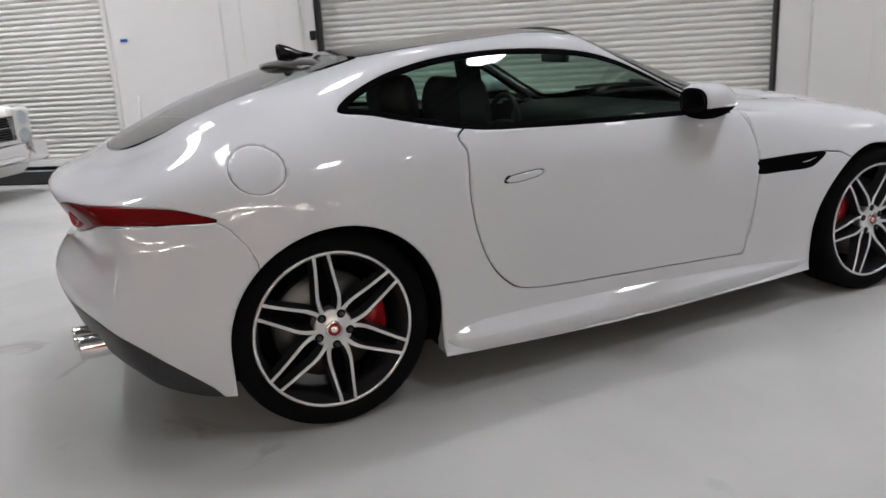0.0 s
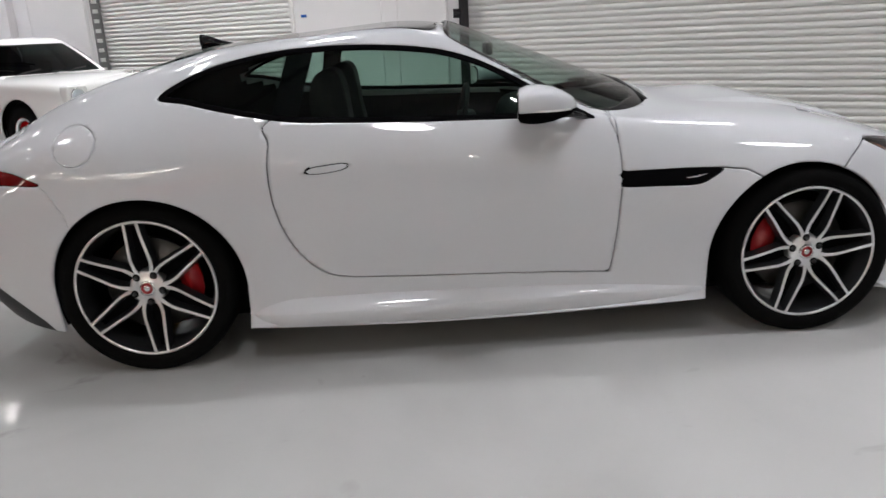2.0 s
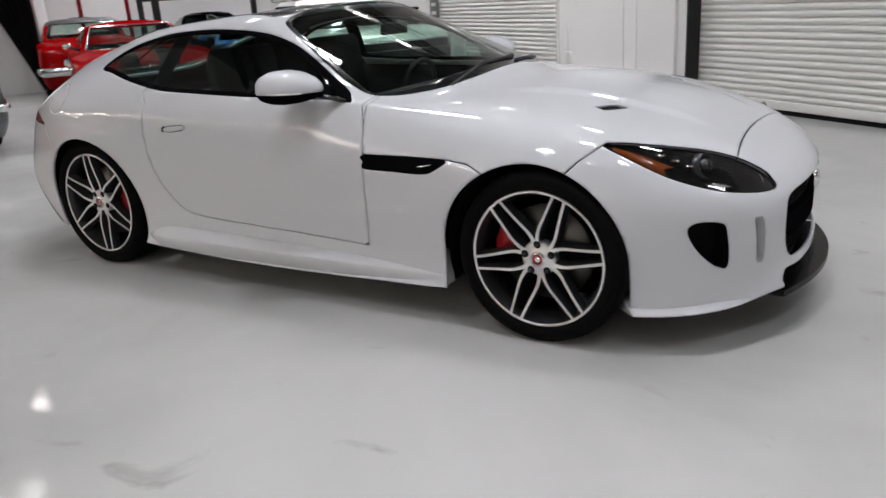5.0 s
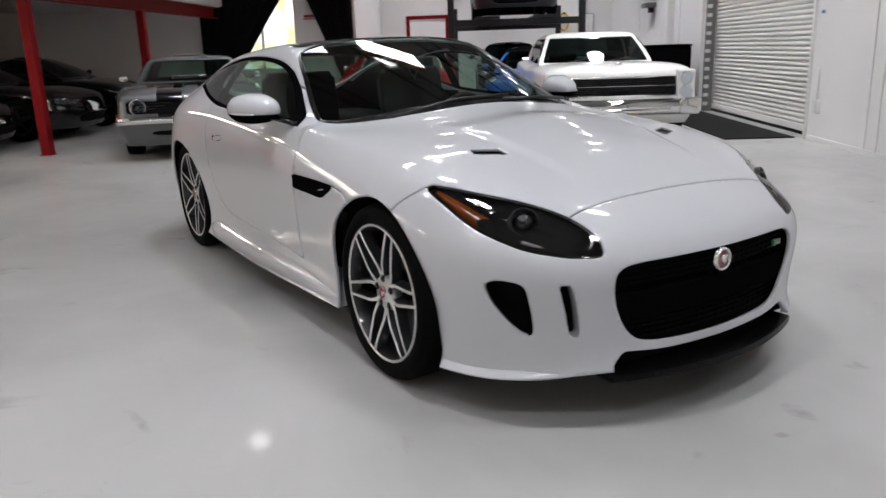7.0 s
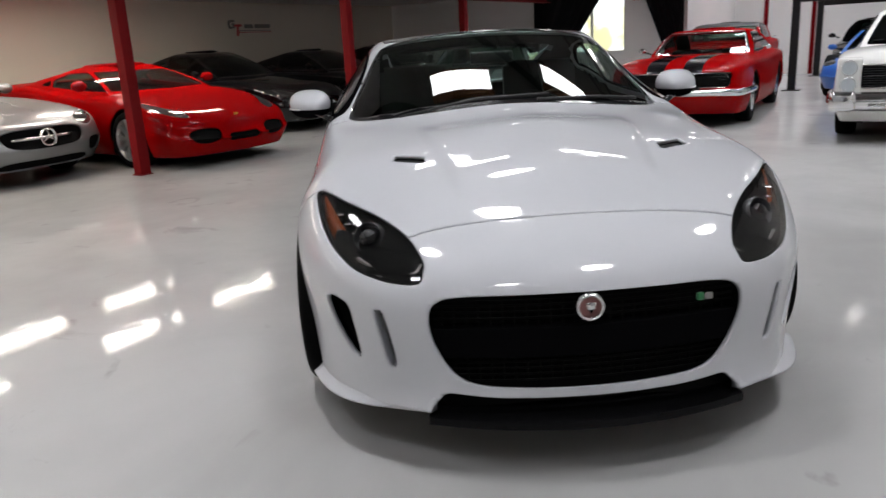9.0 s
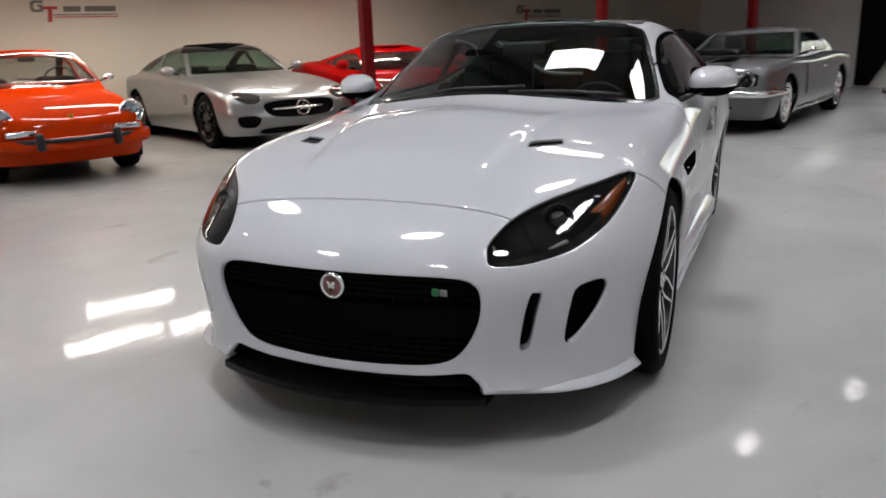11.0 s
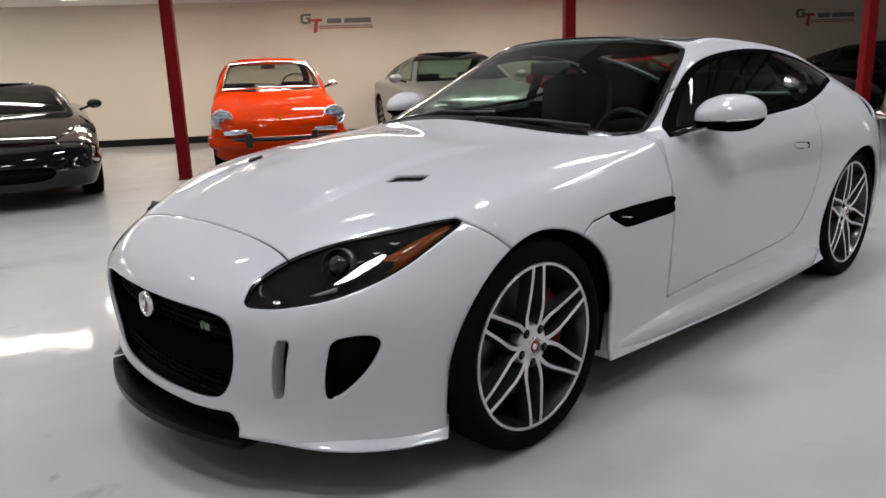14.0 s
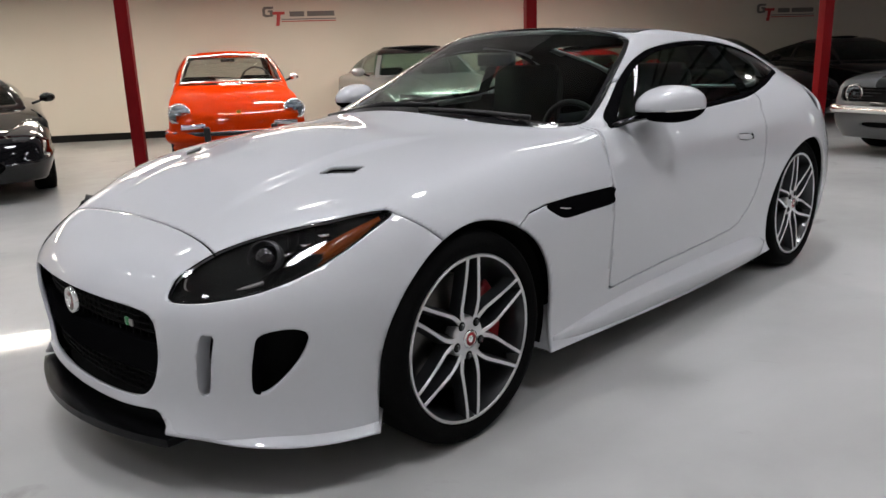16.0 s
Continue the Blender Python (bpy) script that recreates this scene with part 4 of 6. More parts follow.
    # nose openings
    gr = front_region([(0, .548), (.20, .548), (.38, .545), (.445, .525), (.462, .475), (.448, .40), (.40, .315), (.33, .275), (.18, .262), (0, .258), (-.18, .262), (-.45, .4), (-.2, .548)])
    grille_hole, skin = skin.cut(gr)
    lo = front_region([(0, .232), (.25, .237), (.40, .25), (.425, .245), (.475, .185), (.47, .1), (0, .1), (-.3, .1), (-.3, .232)], 1.9)
    low_hole, skin = skin.cut(lo)
    slot = front_region([(.593, .492), (.610, .496), (.622, .488), (.605, .41), (.585, .325), (.560, .325), (.572, .41)], 1.7)
    slot_hole, skin = skin.cut(slot)
    intake = front_region([(.700, .488), (.733, .501), (.763, .497), (.773, .472), (.758, .42), (.730, .367), (.695, .323), (.672, .320), (.674, .37), (.687, .44)], 1.6)
    intake_hole, skin = skin.cut(intake)
    vent = side_region([(.552, .708), (.552, .68), (.552, .650), (.70, .645), (.84, .643), (.90, .664), (.945, .702), (.80, .706)], .5, 4)
    vent_hole, skin = skin.cut(vent)
    bv = top_region([(1.515, .425), (1.488, .48), (1.46, .535), (1.432, .53), (1.405, .525), (1.43, .475), (1.455, .425), (1.485, .425)], .8, 2)
    bv_hole, skin = skin.cut(bv)
    # black lower rear trim
    rt = side_region([(-2.4, .52), (-2.10, .48), (-2.03, .465), (-1.97, .435), (-1.92, .40), (-1.84, .33), (-1.78, .28), (-1.70, .20), (-1.7, .1), (-2.4, .1)], -1, 3)
    rear_trim, skin = skin.cut(rt, 0.001)
    rb = side_region([(-2.6, .758), (-2.3, .762), (-1.98, .768), (-1.78, .771), (-1.648, .770), (-1.585, .71), (-1.545, .64), (-1.53, .50), (-1.53, .2), (-1.6, .0), (-2.2, -.1), (-2.6, .0)], -1, 2)
    rear_bumper, skin = skin.cut(rb, 0.0008)
    # panels
    door_line = side_region([(-.735, .98), (-.78, .88), (-.79, .74), (-.768, .60), (-.715, .475), (-.64, .39), (-.555, .352), (-.34, .335), (.1, .320), (.46, .305), (.512, .306), (.535, .45), (.550, .66), (.546, .80), (.520, .89), (.47, .96), (0, 1.1)], .6, 5)
    door, skin = skin.cut(door_line, 0.0028)
    cap = lambda v: np.minimum(0.085 - np.sqrt((v[:, 0] + 1.50) ** 2 + ((v[:, 2] - .910) * 1.2) ** 2), v[:, 1] - .6)
    fuel, skin = skin.cut(cap, 0.0012)
    hood_poly = [(.535, .96), (.551, .709), (.80, .709), (.945, .704), (1.04, .692), (1.11, .655), (1.28, .55), (1.41, .66), (1.47, .720), (1.551, .778), (1.60, .752), (1.70, .745), (1.80, .70), (1.90, .655), (1.97, .62), (2.1, .6), (2.1, 1.0), (1.2, 1.2), (.6, 1.2)]
    hood_fn = lambda v: np.minimum(inside_distance(v[:, (0, 2)], np.array(hood_poly)), 1.905 + .035 * (v[:, 1] / .5) ** 2 - v[:, 0])
    hood, skin = skin.cut(hood_fn, 0.0028)
    hd = side_region([(-.655, .770), (-.60, .764), (-.51, .776), (-.490, .788), (-.497, .800), (-.55, .797), (-.63, .788)], .6)
    handle, door = door.cut(hd, 0.0018)
    # meshes
    skin.mesh("body_shell", M_PAINT, car, "glossy white painted body", mirror=True, thick=0.014)
    rear_bumper.mesh("rear_bumper", M_PAINT, car, "white rear bumper", mirror=True, thick=0.014)
    hood.mesh("hood", M_PAINT, car, "white clamshell bonnet", mirror=True, thick=0.012)
    roof_panel.mesh("roof_panel", M_BLACK, car, "gloss black roof panel", mirror=True, thick=0.01)
    hatch_glass.mesh("rear_window", M_GLASS, car, "dark tinted rear window", mirror=True)
    ws_pane.mesh("windscreen", M_SCREEN, car, "green-tinted windscreen", mirror=True)
    ws_band.mesh("windscreen_border", M_BLACK, car, "black glass border", mirror=True, thick=0.004)
    rear_trim.mesh("rear_diffuser", M_TRIM, car, "black lower rear trim", mirror=True, thick=0.02)
    # black inward copy of the skin: stands in for shade in gaps and openings
    inner = grid_skin(loft(lines_of_coupe(), 150, 66))
    nn = np.zeros_like(inner.v)
    for f in inner.f:
        n = np.cross(inner.v[f[2]] - inner.v[f[0]], inner.v[f[3]] - inner.v[f[1]])
        for i in f:
            nn[i] += n
    nn /= np.linalg.norm(nn, axis=1)[:, None] + 1e-9
    v = base = inner.v
    f = inner.f
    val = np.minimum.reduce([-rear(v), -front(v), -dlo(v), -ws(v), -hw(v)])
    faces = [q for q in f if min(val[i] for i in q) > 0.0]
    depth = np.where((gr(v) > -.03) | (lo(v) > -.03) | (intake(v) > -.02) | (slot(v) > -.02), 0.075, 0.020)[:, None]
    Skin(base - depth * nn, faces).mesh("inner_shade_shell", M_DARK, car, mirror=True)
    for s in (1, -1):
        d_ob = door.mesh("door", M_PAINT, car, "white door panel", side=s, thick=0.012)
        handle.mesh("door_handle", M_PAINT, d_ob, "flush white door handle", side=s, thick=0.01)
        part("handle_recess", tube_bm([(-.632, s * .9135, .790), (-.648, s * .9135, .780), (-.652, s * .9135, .771), (-.640, s * .9135, .767)], .0045, 8), M_EDGE, d_ob, "dark recess behind the handle")
        door_pane.mesh("door_window", M_GLASS, d_ob, "dark tinted door window", side=s)
        quarter.mesh("quarter_window", M_GLASS, car, "dark tinted quarter window", side=s)
        pillar.mesh("window_pillar", M_EDGE, car, "black pillar behind the glass", side=s)
        surround.mesh("window_surround", M_EDGE, car, "black window surround", side=s, thick=0.004)
        fuel.mesh("fuel_flap", M_PAINT, car, side=s, thick=0.01) if s < 0 else skin
        vent_hole.mesh("side_vent", M_EDGE, car, "gloss black side vent", side=s, thick=0.004)
        tail.mesh("tail_lamp", M_TAIL, car, "slim red tail lamp", side=s, thick=0.01)
        headlamp(car, lamp, s)
        part("tail_ring", lathe_bm([(.026, -.004), (.030, .006), (.036, .006), (.040, -.004)], 28, m=pose(-2.045, s * .535, .782, 0, 0, (65 if s > 0 else 115))), M_RED, car, "round red lamp ring")
        rim_skin(slot_hole, (.05, .02, 0)).mesh("slot_wall", M_PAINT, car, "white wall of the bumper slot", side=s)
        rim_skin(intake_hole, (.05, .02, 0)).mesh("intake_wall", M_EDGE, car, "black wall of the corner intake", side=s)
        part("vent_blade", tube_bm([(.80, s * .907, .672), (.84, s * .907, .676), (.88, s * .905, .684)], [.002, .004, .002], 8), M_CHROME, car, "thin chrome blade in the side vent")
        bv_hole_dark(car, bv_hole, s)
        mirror_of(car, s)
        for x, yf, sp, w, fr in ((REAR_X, .900, 10 if s > 0 else 5, .255, False), (FRONT_X, .890, -2 if s > 0 else 39, .225, True)):
            wheel(car, x, s, yf - (0.012), sp, w, front=fr)
            liner(car, x, s)
    coupe_details(car)
    return car


def headlamp(car, lamp, s):
    lens = lamp.mesh("headlamp", M_CLEAR, car, "clear lens over a dark headlamp", side=s)
    back = Skin(lamp.v - np.array((.040, .026, .030)), lamp.f)
    back.mesh("bowl", M_BOWL, lens, "black lamp bowl", side=s)
    rim_skin(lamp, (.040, .026, .030)).mesh("bowl_wall", M_BOWL, lens, side=s)
    # projector in a bright ring
    c = Vector((1.865, s * .628, .676))
    m = Matrix.Translation(c) @ Vector((.8, s * .35, .35)).to_track_quat("Y", "Z").to_matrix().to_4x4()
    part("projector", lathe_bm([(0.0, .010), (.018, .007), (.030, -.004), (.034, -.014), (.036, -.03)], 32, m=m), M_BLACK, lens, "round projector lens")
    part("projector_ring", lathe_bm([(.038, -.03), (.045, -.004), (.048, -.002), (.051, -.03)], 40, m=m), M_GREY, lens, "dark projector ring")
    part("ring_edge", tube_bm([m @ Vector((.047 * math.cos(t), -.002, .047 * math.sin(t))) for t in np.linspace(0, 2 * math.pi, 41)[:-1]], .0014, 6, closed=True), M_GREY, lens, "thin grey ring")
    # amber reflector band along the outer edge
    inner, outer = (np.array(q) for q in ([(1.585, .785, .772), (1.68, .752, .738), (1.78, .712, .694), (1.86, .668, .655)], [(1.585, .792, .762), (1.68, .780, .712), (1.78, .748, .662), (1.86, .706, .628)]))
    a, b = spline(inner)(np.linspace(0, 3, 13)), spline(outer)(np.linspace(0, 3, 13))
    band = bmesh.new()
    rows = [[band.verts.new((p[0] - .018 - d, s * (p[1] - .012 - d), p[2] - .014 - d)) for p, d in ((pa, .010), (pa, 0), (pb, 0), (pb, .010))] for pa, pb in zip(a, b)]
    for p, q in zip(rows, rows[1:]):
        for j in range(3):
            band.faces.new((p[j], p[j + 1], q[j + 1], q[j]))
    bmesh.ops.recalc_face_normals(band, faces=band.faces)
    part("side_marker", band, M_AMBER, lens, "amber side marker")
    # light guide that follows the lower edge
    drl = [(1.90, s * .668, .612), (1.97, s * .606, .590), (2.02, s * .54, .584), (2.035, s * .495, .592), (2.02, s * .475, .612)]
    part("light_strip", tube_bm(smooth_line([(x - .012, y - s * .008, z + .004) for x, y, z in drl], 4, False).tolist(), .0065, 8), M_DISC, lens, "pale light guide strip")
    for k in range(3):
        q = Vector((1.72 + .045 * k, s * (.715 - .025 * k), .724 - .022 * k))
        part("reflector_cell", box_bm(-.014, .014, -.010, .010, -.003, .003, .002), M_CHROME, lens, "small bright reflector cell").location = q


def bv_hole_dark(car, sk, s):
    v = Skin(sk.v - np.array((0, 0, .016)), sk.f)
    v.mesh("bonnet_vent", M_TRIM, car, "black bonnet vent", side=s)


def mirror_of(car, s):
    """Door mirror: white cap, black lower half and rim, mirror glass, foot on the door."""
    m = new("door_mirror")
    m.parent = car
    # sections from the rear rim to the nose: x, half width, half height, shift across, shift up
    rows = [(.112, .086, .050, .012, .0), (.120, .096, .059, .010, .0), (.150, .103, .066, .006, .001), (.200, .105, .068, .0, .001), (.255, .097, .061, -.006, -.001), (.305, .078, .047, -.014, -.004), (.345, .050, .029, -.022, -.008), (.362, .022, .012, -.026, -.010)]
    for nm, mt, low in (("mirror_cap", M_PAINT, False), ("mirror_base", M_EDGE, True)):
        bm = bmesh.new()
        rings = []
        for x, hy, hz, oy, oz in rows:
            ring = []
            for t in np.linspace(0, 2 * math.pi, 41)[:-1]:
                c, d = math.cos(t), math.sin(t)
                y = .945 + oy + hy * math.copysign(abs(c) ** .8, c)
                z = .984 + oz + hz * 1.04 * math.copysign(abs(d) ** .85, d)
                ring.append(bm.verts.new((.15 + (x - .112) * .86 - .12 * (y - .945), s * y, min(z, .964) if low else max(z, .963))))
            rings.append(ring)
        n = len(rings[0])
        for a, b in zip(rings, rings[1:]):
            for i in range(n):
                bm.faces.new((a[i], a[(i + 1) % n], b[(i + 1) % n], b[i]))
        bm.faces.new(rings[-1])
        bmesh.ops.remove_doubles(bm, verts=bm.verts, dist=.0004)
        bmesh.ops.recalc_face_normals(bm, faces=bm.faces)
        part(nm, bm, mt, m, "white mirror cap" if mt == M_PAINT else "black mirror base")
    for nm, mt, lb, k, x0, x1 in (("mirror_rim", M_EDGE, "black mirror rim", 1.0, .109, .124), ("mirror_glass", M_CHROME, "mirror glass", .86, .1065, .110)):
        bm = prism_bm([(.955 + k * .088 * math.copysign(abs(math.cos(t)) ** .8, math.cos(t)), .986 + k * .052 * math.copysign(abs(math.sin(t)) ** .85, math.sin(t))) for t in np.linspace(0, 2 * math.pi, 33)[:-1]], x0, x1, plane="yz")
        for v in bm.verts:
            v.co = Vector((v.co.x + .040 - .12 * (v.co.y - .945), s * v.co.y, v.co.z))
        bmesh.ops.recalc_face_normals(bm, faces=bm.faces)
        part(nm, bm, mt, m, lb, smooth=False)
    part("signal_strip", tube_bm([(.195, s * 1.047, .968), (.245, s * 1.045, .967), (.295, s * 1.022, .966), (.335, s * .987, .965)], .0035, 8), M_WHITEP, m, "clear signal strip")
    part("mirror_arm", tube_bm([(.42, s * .812, .912), (.385, s * .855, .930), (.33, s * .90, .944)], [.028, .022, .02], 10, flat=.5), M_BLACK, m, "black mirror arm")


def liner(car, x, s):
    bm = bmesh.new()
    rows = []
    for k, y in enumerate((.50, .60, .885)):
        r = .385 if k < 2 else .380
        row = []
        for t in np.linspace(-.36, math.pi + .36, 28):
            xx = x * .985 + r * math.cos(t)
            lim = np.interp(xx, (-1.68, -1.3, -.9, .9, 1.2, 1.45, 1.66), (.870, .900, .875, .860, .868, .835, .795))
            row.append(bm.verts.new((xx, s * min(y, lim), .34 + r * math.sin(t))))
        rows.append(row)
    for a, b in zip(rows, rows[1:]):
        for i in range(len(a) - 1):
            bm.faces.new((a[i], a[i + 1], b[i + 1], b[i]))
    bm.faces.new(rows[0])
    part("wheel_liner", bm, M_DARK, car)


def arc_points(xc, drop, half, z, n=17, power=2.0):
    """Points across the nose: x falls off from the middle to the ends."""
    return [(xc - drop * abs(t) ** power, half * t, z) for t in np.linspace(-1, 1, n)]


def strip_bm(front, back, z0, z1):
    """A flat curved bar between a front and a back line."""
    bm = bmesh.new()
    rows = [[bm.verts.new((x, y, z)) for x, y in line] for line, z in ((back, z0), (front, z0), (front, z1), (back, z1))]
    n = len(front)
    for a, b in zip(rows, rows[1:] + rows[:1]):
        for i in range(n - 1):
            bm.faces.new((a[i], a[i + 1], b[i + 1], b[i]))
    bm.faces.new([r[0] for r in rows])
    bm.faces.new([r[-1] for r in rows])
    bmesh.ops.recalc_face_normals(bm, faces=bm.faces)
    return bm


def lip_bm(points, s):
    """Thin lip along the lower bumper corner, widest in the middle."""
    bm = bmesh.new()
    rows = []
    for k, (x, y, z) in enumerate(spline(points)(np.linspace(0, len(points) - 1, 25))):
        w = .006 + .02 * math.sin(math.pi * min(1, .25 + k / 26))
        rows.append([bm.verts.new((x + dx * w, s * (y + dx * w * .9), z + dz)) for dx, dz in ((-2.6, -.006), (.9, -.006), (1.15, -.001), (1.05, .005), (.1, .012), (-1.0, .030), (-2.6, .045))])
    for a, b in zip(rows, rows[1:]):
        for i in range(7):
            bm.faces.new((a[i], a[(i + 1) % 7], b[(i + 1) % 7], b[i]))
    bm.faces.new(rows[0])
    bm.faces.new(rows[-1])
    bmesh.ops.recalc_face_normals(bm, faces=bm.faces)
    return bm


def rim_skin(sk, inward):
    """Walls that run inwards from the edge of a cut-out sheet."""
    count = {}
    for f in sk.f:
        for a, b in zip(f, list(f[1:]) + [f[0]]):
            count[frozenset((a, b))] = count.get(frozenset((a, b)), 0) + 1
    n = len(sk.v)
    faces = []
    for f in sk.f:
        for a, b in zip(f, list(f[1:]) + [f[0]]):
            if a != b and count[frozenset((a, b))] == 1:
                faces.append([a, b, b + n, a + n])
    return Skin(np.vstack((sk.v, sk.v - np.array(inward))), faces)


def coupe_details(car):
    # grille: backing mesh, broad blade, badge
    g = new("front_grille")
    g.parent = car
    g["label"] = "black mesh grille with a broad blade"
    for k in range(15):
        z = .272 + .0195 * k
        if .352 < z < .452:
            continue
        part("grille_bar", tube_bm(arc_points(2.122, .055, .45, z, 13), .0035, 6), M_DARK, g)
    for t in np.linspace(-.42, .42, 25):
        part("grille_rib", tube_bm([(2.118 - .055 * (t / .45) ** 2, t, .268), (2.118 - .055 * (t / .45) ** 2, t, .545)], .003, 6), M_DARK, g)
    ys = np.linspace(-.455, .455, 19)
    part("grille_blade", strip_bm([(2.150 - .06 * (y / .45) ** 2, y) for y in ys], [(2.10 - .06 * (y / .45) ** 2, y) for y in ys], .355, .445), M_EDGE, g, "broad satin black blade", smooth=False)
    m = Matrix.Translation((2.156, 0, .503))
    b = part("nose_badge", lathe_bm([(0.0, .010), (.028, .008), (.031, .004)], 32, "x", m=m), mat("badge_face", (.22, .10, .095), .35, .5), car, "round silver and red badge")
    part("badge_ring", lathe_bm([(.031, .004), (.034, .013), (.040, .011), (.042, 0)], 36, "x", m=m), M_CHROME, b, "chrome badge ring")
    part("badge_relief", prism_bm([(-.014, .016), (.014, .016), (.010, -.004), (0, -.018), (-.010, -.004)], 2.164, 2.170, plane="yz"), M_CHROME, b).location = (0, 0, .503)
    r = part("small_badge", box_bm(2.128, 2.136, .318, .340, .490, .514, .006), M_GREEN, car, "small green badge on the grille")
    part("badge_letter", box_bm(2.128, 2.135, .343, .366, .492, .512, .005), M_DISC, r, "small silver badge piece")
    # lower intake and splitter
    ys = np.linspace(-.475, .475, 21)
    part("splitter", strip_bm([(2.228 - .10 * (y / .475) ** 2, y) for y in ys], [(2.0 - .06 * (y / .475) ** 2, y) for y in ys], .158, .182), M_SPLIT, car, "gloss black front splitter", smooth=False)
    part("lower_intake", strip_bm([(2.085 - .07 * (y / .47) ** 2, y) for y in ys], [(2.06 - .07 * (y / .47) ** 2, y) for y in ys], .17, .25), M_DARK, car, "black lower intake", smooth=False)
    for s in (1, -1):
        part("corner_flange", lip_bm([(1.655, .838, .158), (1.80, .772, .160), (1.935, .688, .172), (2.03, .59, .184), (2.12, .463, .20)], s), M_PAINT, car, "white lower bumper flange")
        # exhaust tips
        for x, y in ((-2.09, .53), (-2.07, .635)):
            part("exhaust_tip", lathe_bm([(.030, .07), (.036, .065), (.040, 0.0), (.040, -.10), (.0385, -.106), (.035, -.104), (.033, -.02), (.0, -.02)], 32, "x", m=Matrix.Translation((x + .075, s * y, .362))), M_CHROME, car, "polished exhaust tip")
    # underbody set low and an added rear block keep light off the floor
    part("underbody", box_bm(-1.72, 1.80, -.64, .64, .115, .25, .04), M_DARK, car)
    part("rear_light_block", box_bm(-1.95, -1.70, -.60, .60, .25, .31, .02), M_DARK, car)
    for s in (1, -1):
        part("side_floor", box_bm(-.88, .86, .64 if s > 0 else -.84, .84 if s > 0 else -.64, .14, .24, .01), M_DARK, car)
    for s in (1, -1):
        bm = bmesh.new()
        rows = []
        for x, k in zip(np.linspace(-.905, .89, 36), np.linspace(0, 1, 36)):
            w = .884 + .054 * (1 - k) ** 1.1 - .034 * max(0, (.09 - k) / .09) ** 1.5
            zb = .150 + .035 * abs(k - .5) ** 1.5
            rows.append([bm.verts.new((x, s * (w + dy), z)) for dy, z in ((-.085, .305), (-.045, .272), (-.014, .238), (0, .220), (.0015, .214), (-.002, zb + .006), (-.012, zb), (-.09, zb))])
        for a, b in zip(rows, rows[1:]):
            for i in range(7):
                bm.faces.new((a[i], a[i + 1], b[i + 1], b[i]))
        bm.faces.new(rows[0])
        bm.faces.new(rows[-1])
        bmesh.ops.recalc_face_normals(bm, faces=bm.faces)
        part("side_skirt", bm, M_PAINT, car, "white side skirt with a sharp ledge")
    # roof fin and tail spoiler
    fin = smooth_line([(-1.06, 1.243), (-1.12, 1.262), (-1.175, 1.285), (-1.215, 1.287), (-1.205, 1.22), (-1.14, 1.215)], 4)
    part("roof_fin", prism_bm(fin, -.012, .012, bevel=.005), M_BLACK, car, "black shark-fin aerial")
    ys = np.linspace(-.46, .46, 17)
    bm = bmesh.new()
    rows = []
    for y in ys:
        q = 1 - (y / .5) ** 2
        rows.append([bm.verts.new(p) for p in ((-1.045 - .02 * q, y, 1.205 + .038 * q), (-1.13 - .03 * q, y, 1.203 + .034 * q), (-1.20 - .06 * q, y, 1.192 + .026 * q), (-1.195 - .06 * q, y, 1.180 + .024 * q), (-1.05, y, 1.185 + .035 * q))])
    for a, b in zip(rows, rows[1:]):
        for j in range(5):
            bm.faces.new((a[j], a[(j + 1) % 5], b[(j + 1) % 5], b[j]))
    bmesh.ops.recalc_face_normals(bm, faces=bm.faces)
    part("roof_spoiler", bm, M_BLACK, car, "black spoiler over the rear window")
    # wipers
    for pts in ([(.735, -.50, .925), (.705, -.15, .985), (.70, .18, .99)], [(.745, .12, .972), (.70, .40, .965), (.63, .60, .945)]):
        w = part("wiper", tube_bm([(x + .02, y, z + .012) for x, y, z in pts], .009, 8), M_TRIM, car, "black wiper blade")
    # cabin
    zf = .38
    for s in (1, -1):
        seat = new("seat")
        seat.parent = car
        prof = smooth_line([(-.62, zf + .12), (-.60, .72), (-.655, .98), (-.63, 1.10), (-.57, 1.12), (-.53, 1.06), (-.50, .85), (-.42, .60), (-.05, .58), (.0, .53), (-.05, .42), (-.5, .42)], 4)
        part("seat_shell", prism_bm([tuple(p) for p in prof], s * .38 - .22, s * .38 + .22, bevel=.03), M_LEATHER, seat, "black leather sports seat")
    part("dashboard", prism_bm([tuple(p) for p in smooth_line([(.25, .62), (.24, .82), (.34, .90), (.60, .90), (.72, .88), (.72, .55), (.4, .5)], 4)], -.68, .68, bevel=.02), M_LEATHER, car, "black dashboard")
    part("cabin_floor", box_bm(-1.7, .75, -.70, .70, .26, .40, .03), M_DARK, car)
    part("parcel_shelf", box_bm(-1.80, -.66, -.60, .60, .60, .80, .05), M_LEATHER, car)
    part("console", box_bm(-.6, .35, -.10, .10, .40, .68, .04), M_LEATHER, car)
    st = [(.02 + .035 * math.sin(t), .37 + .175 * math.cos(t), .80 + .17 * math.sin(t)) for t in np.linspace(0, 2 * math.pi, 33)[:-1]]
    part("steering_wheel", tube_bm(st, .015, 8, closed=True), M_LEATHER, car, "black steering wheel")
    part("wheel_boss", box_bm(.0, .10, .28, .46, .76, .84, .03), M_LEATHER, car)
    part("interior_mirror", box_bm(.12, .15, -.11, .11, 1.135, 1.195, .012), M_TRIM, car, "interior mirror")


COUPE = white_coupe()

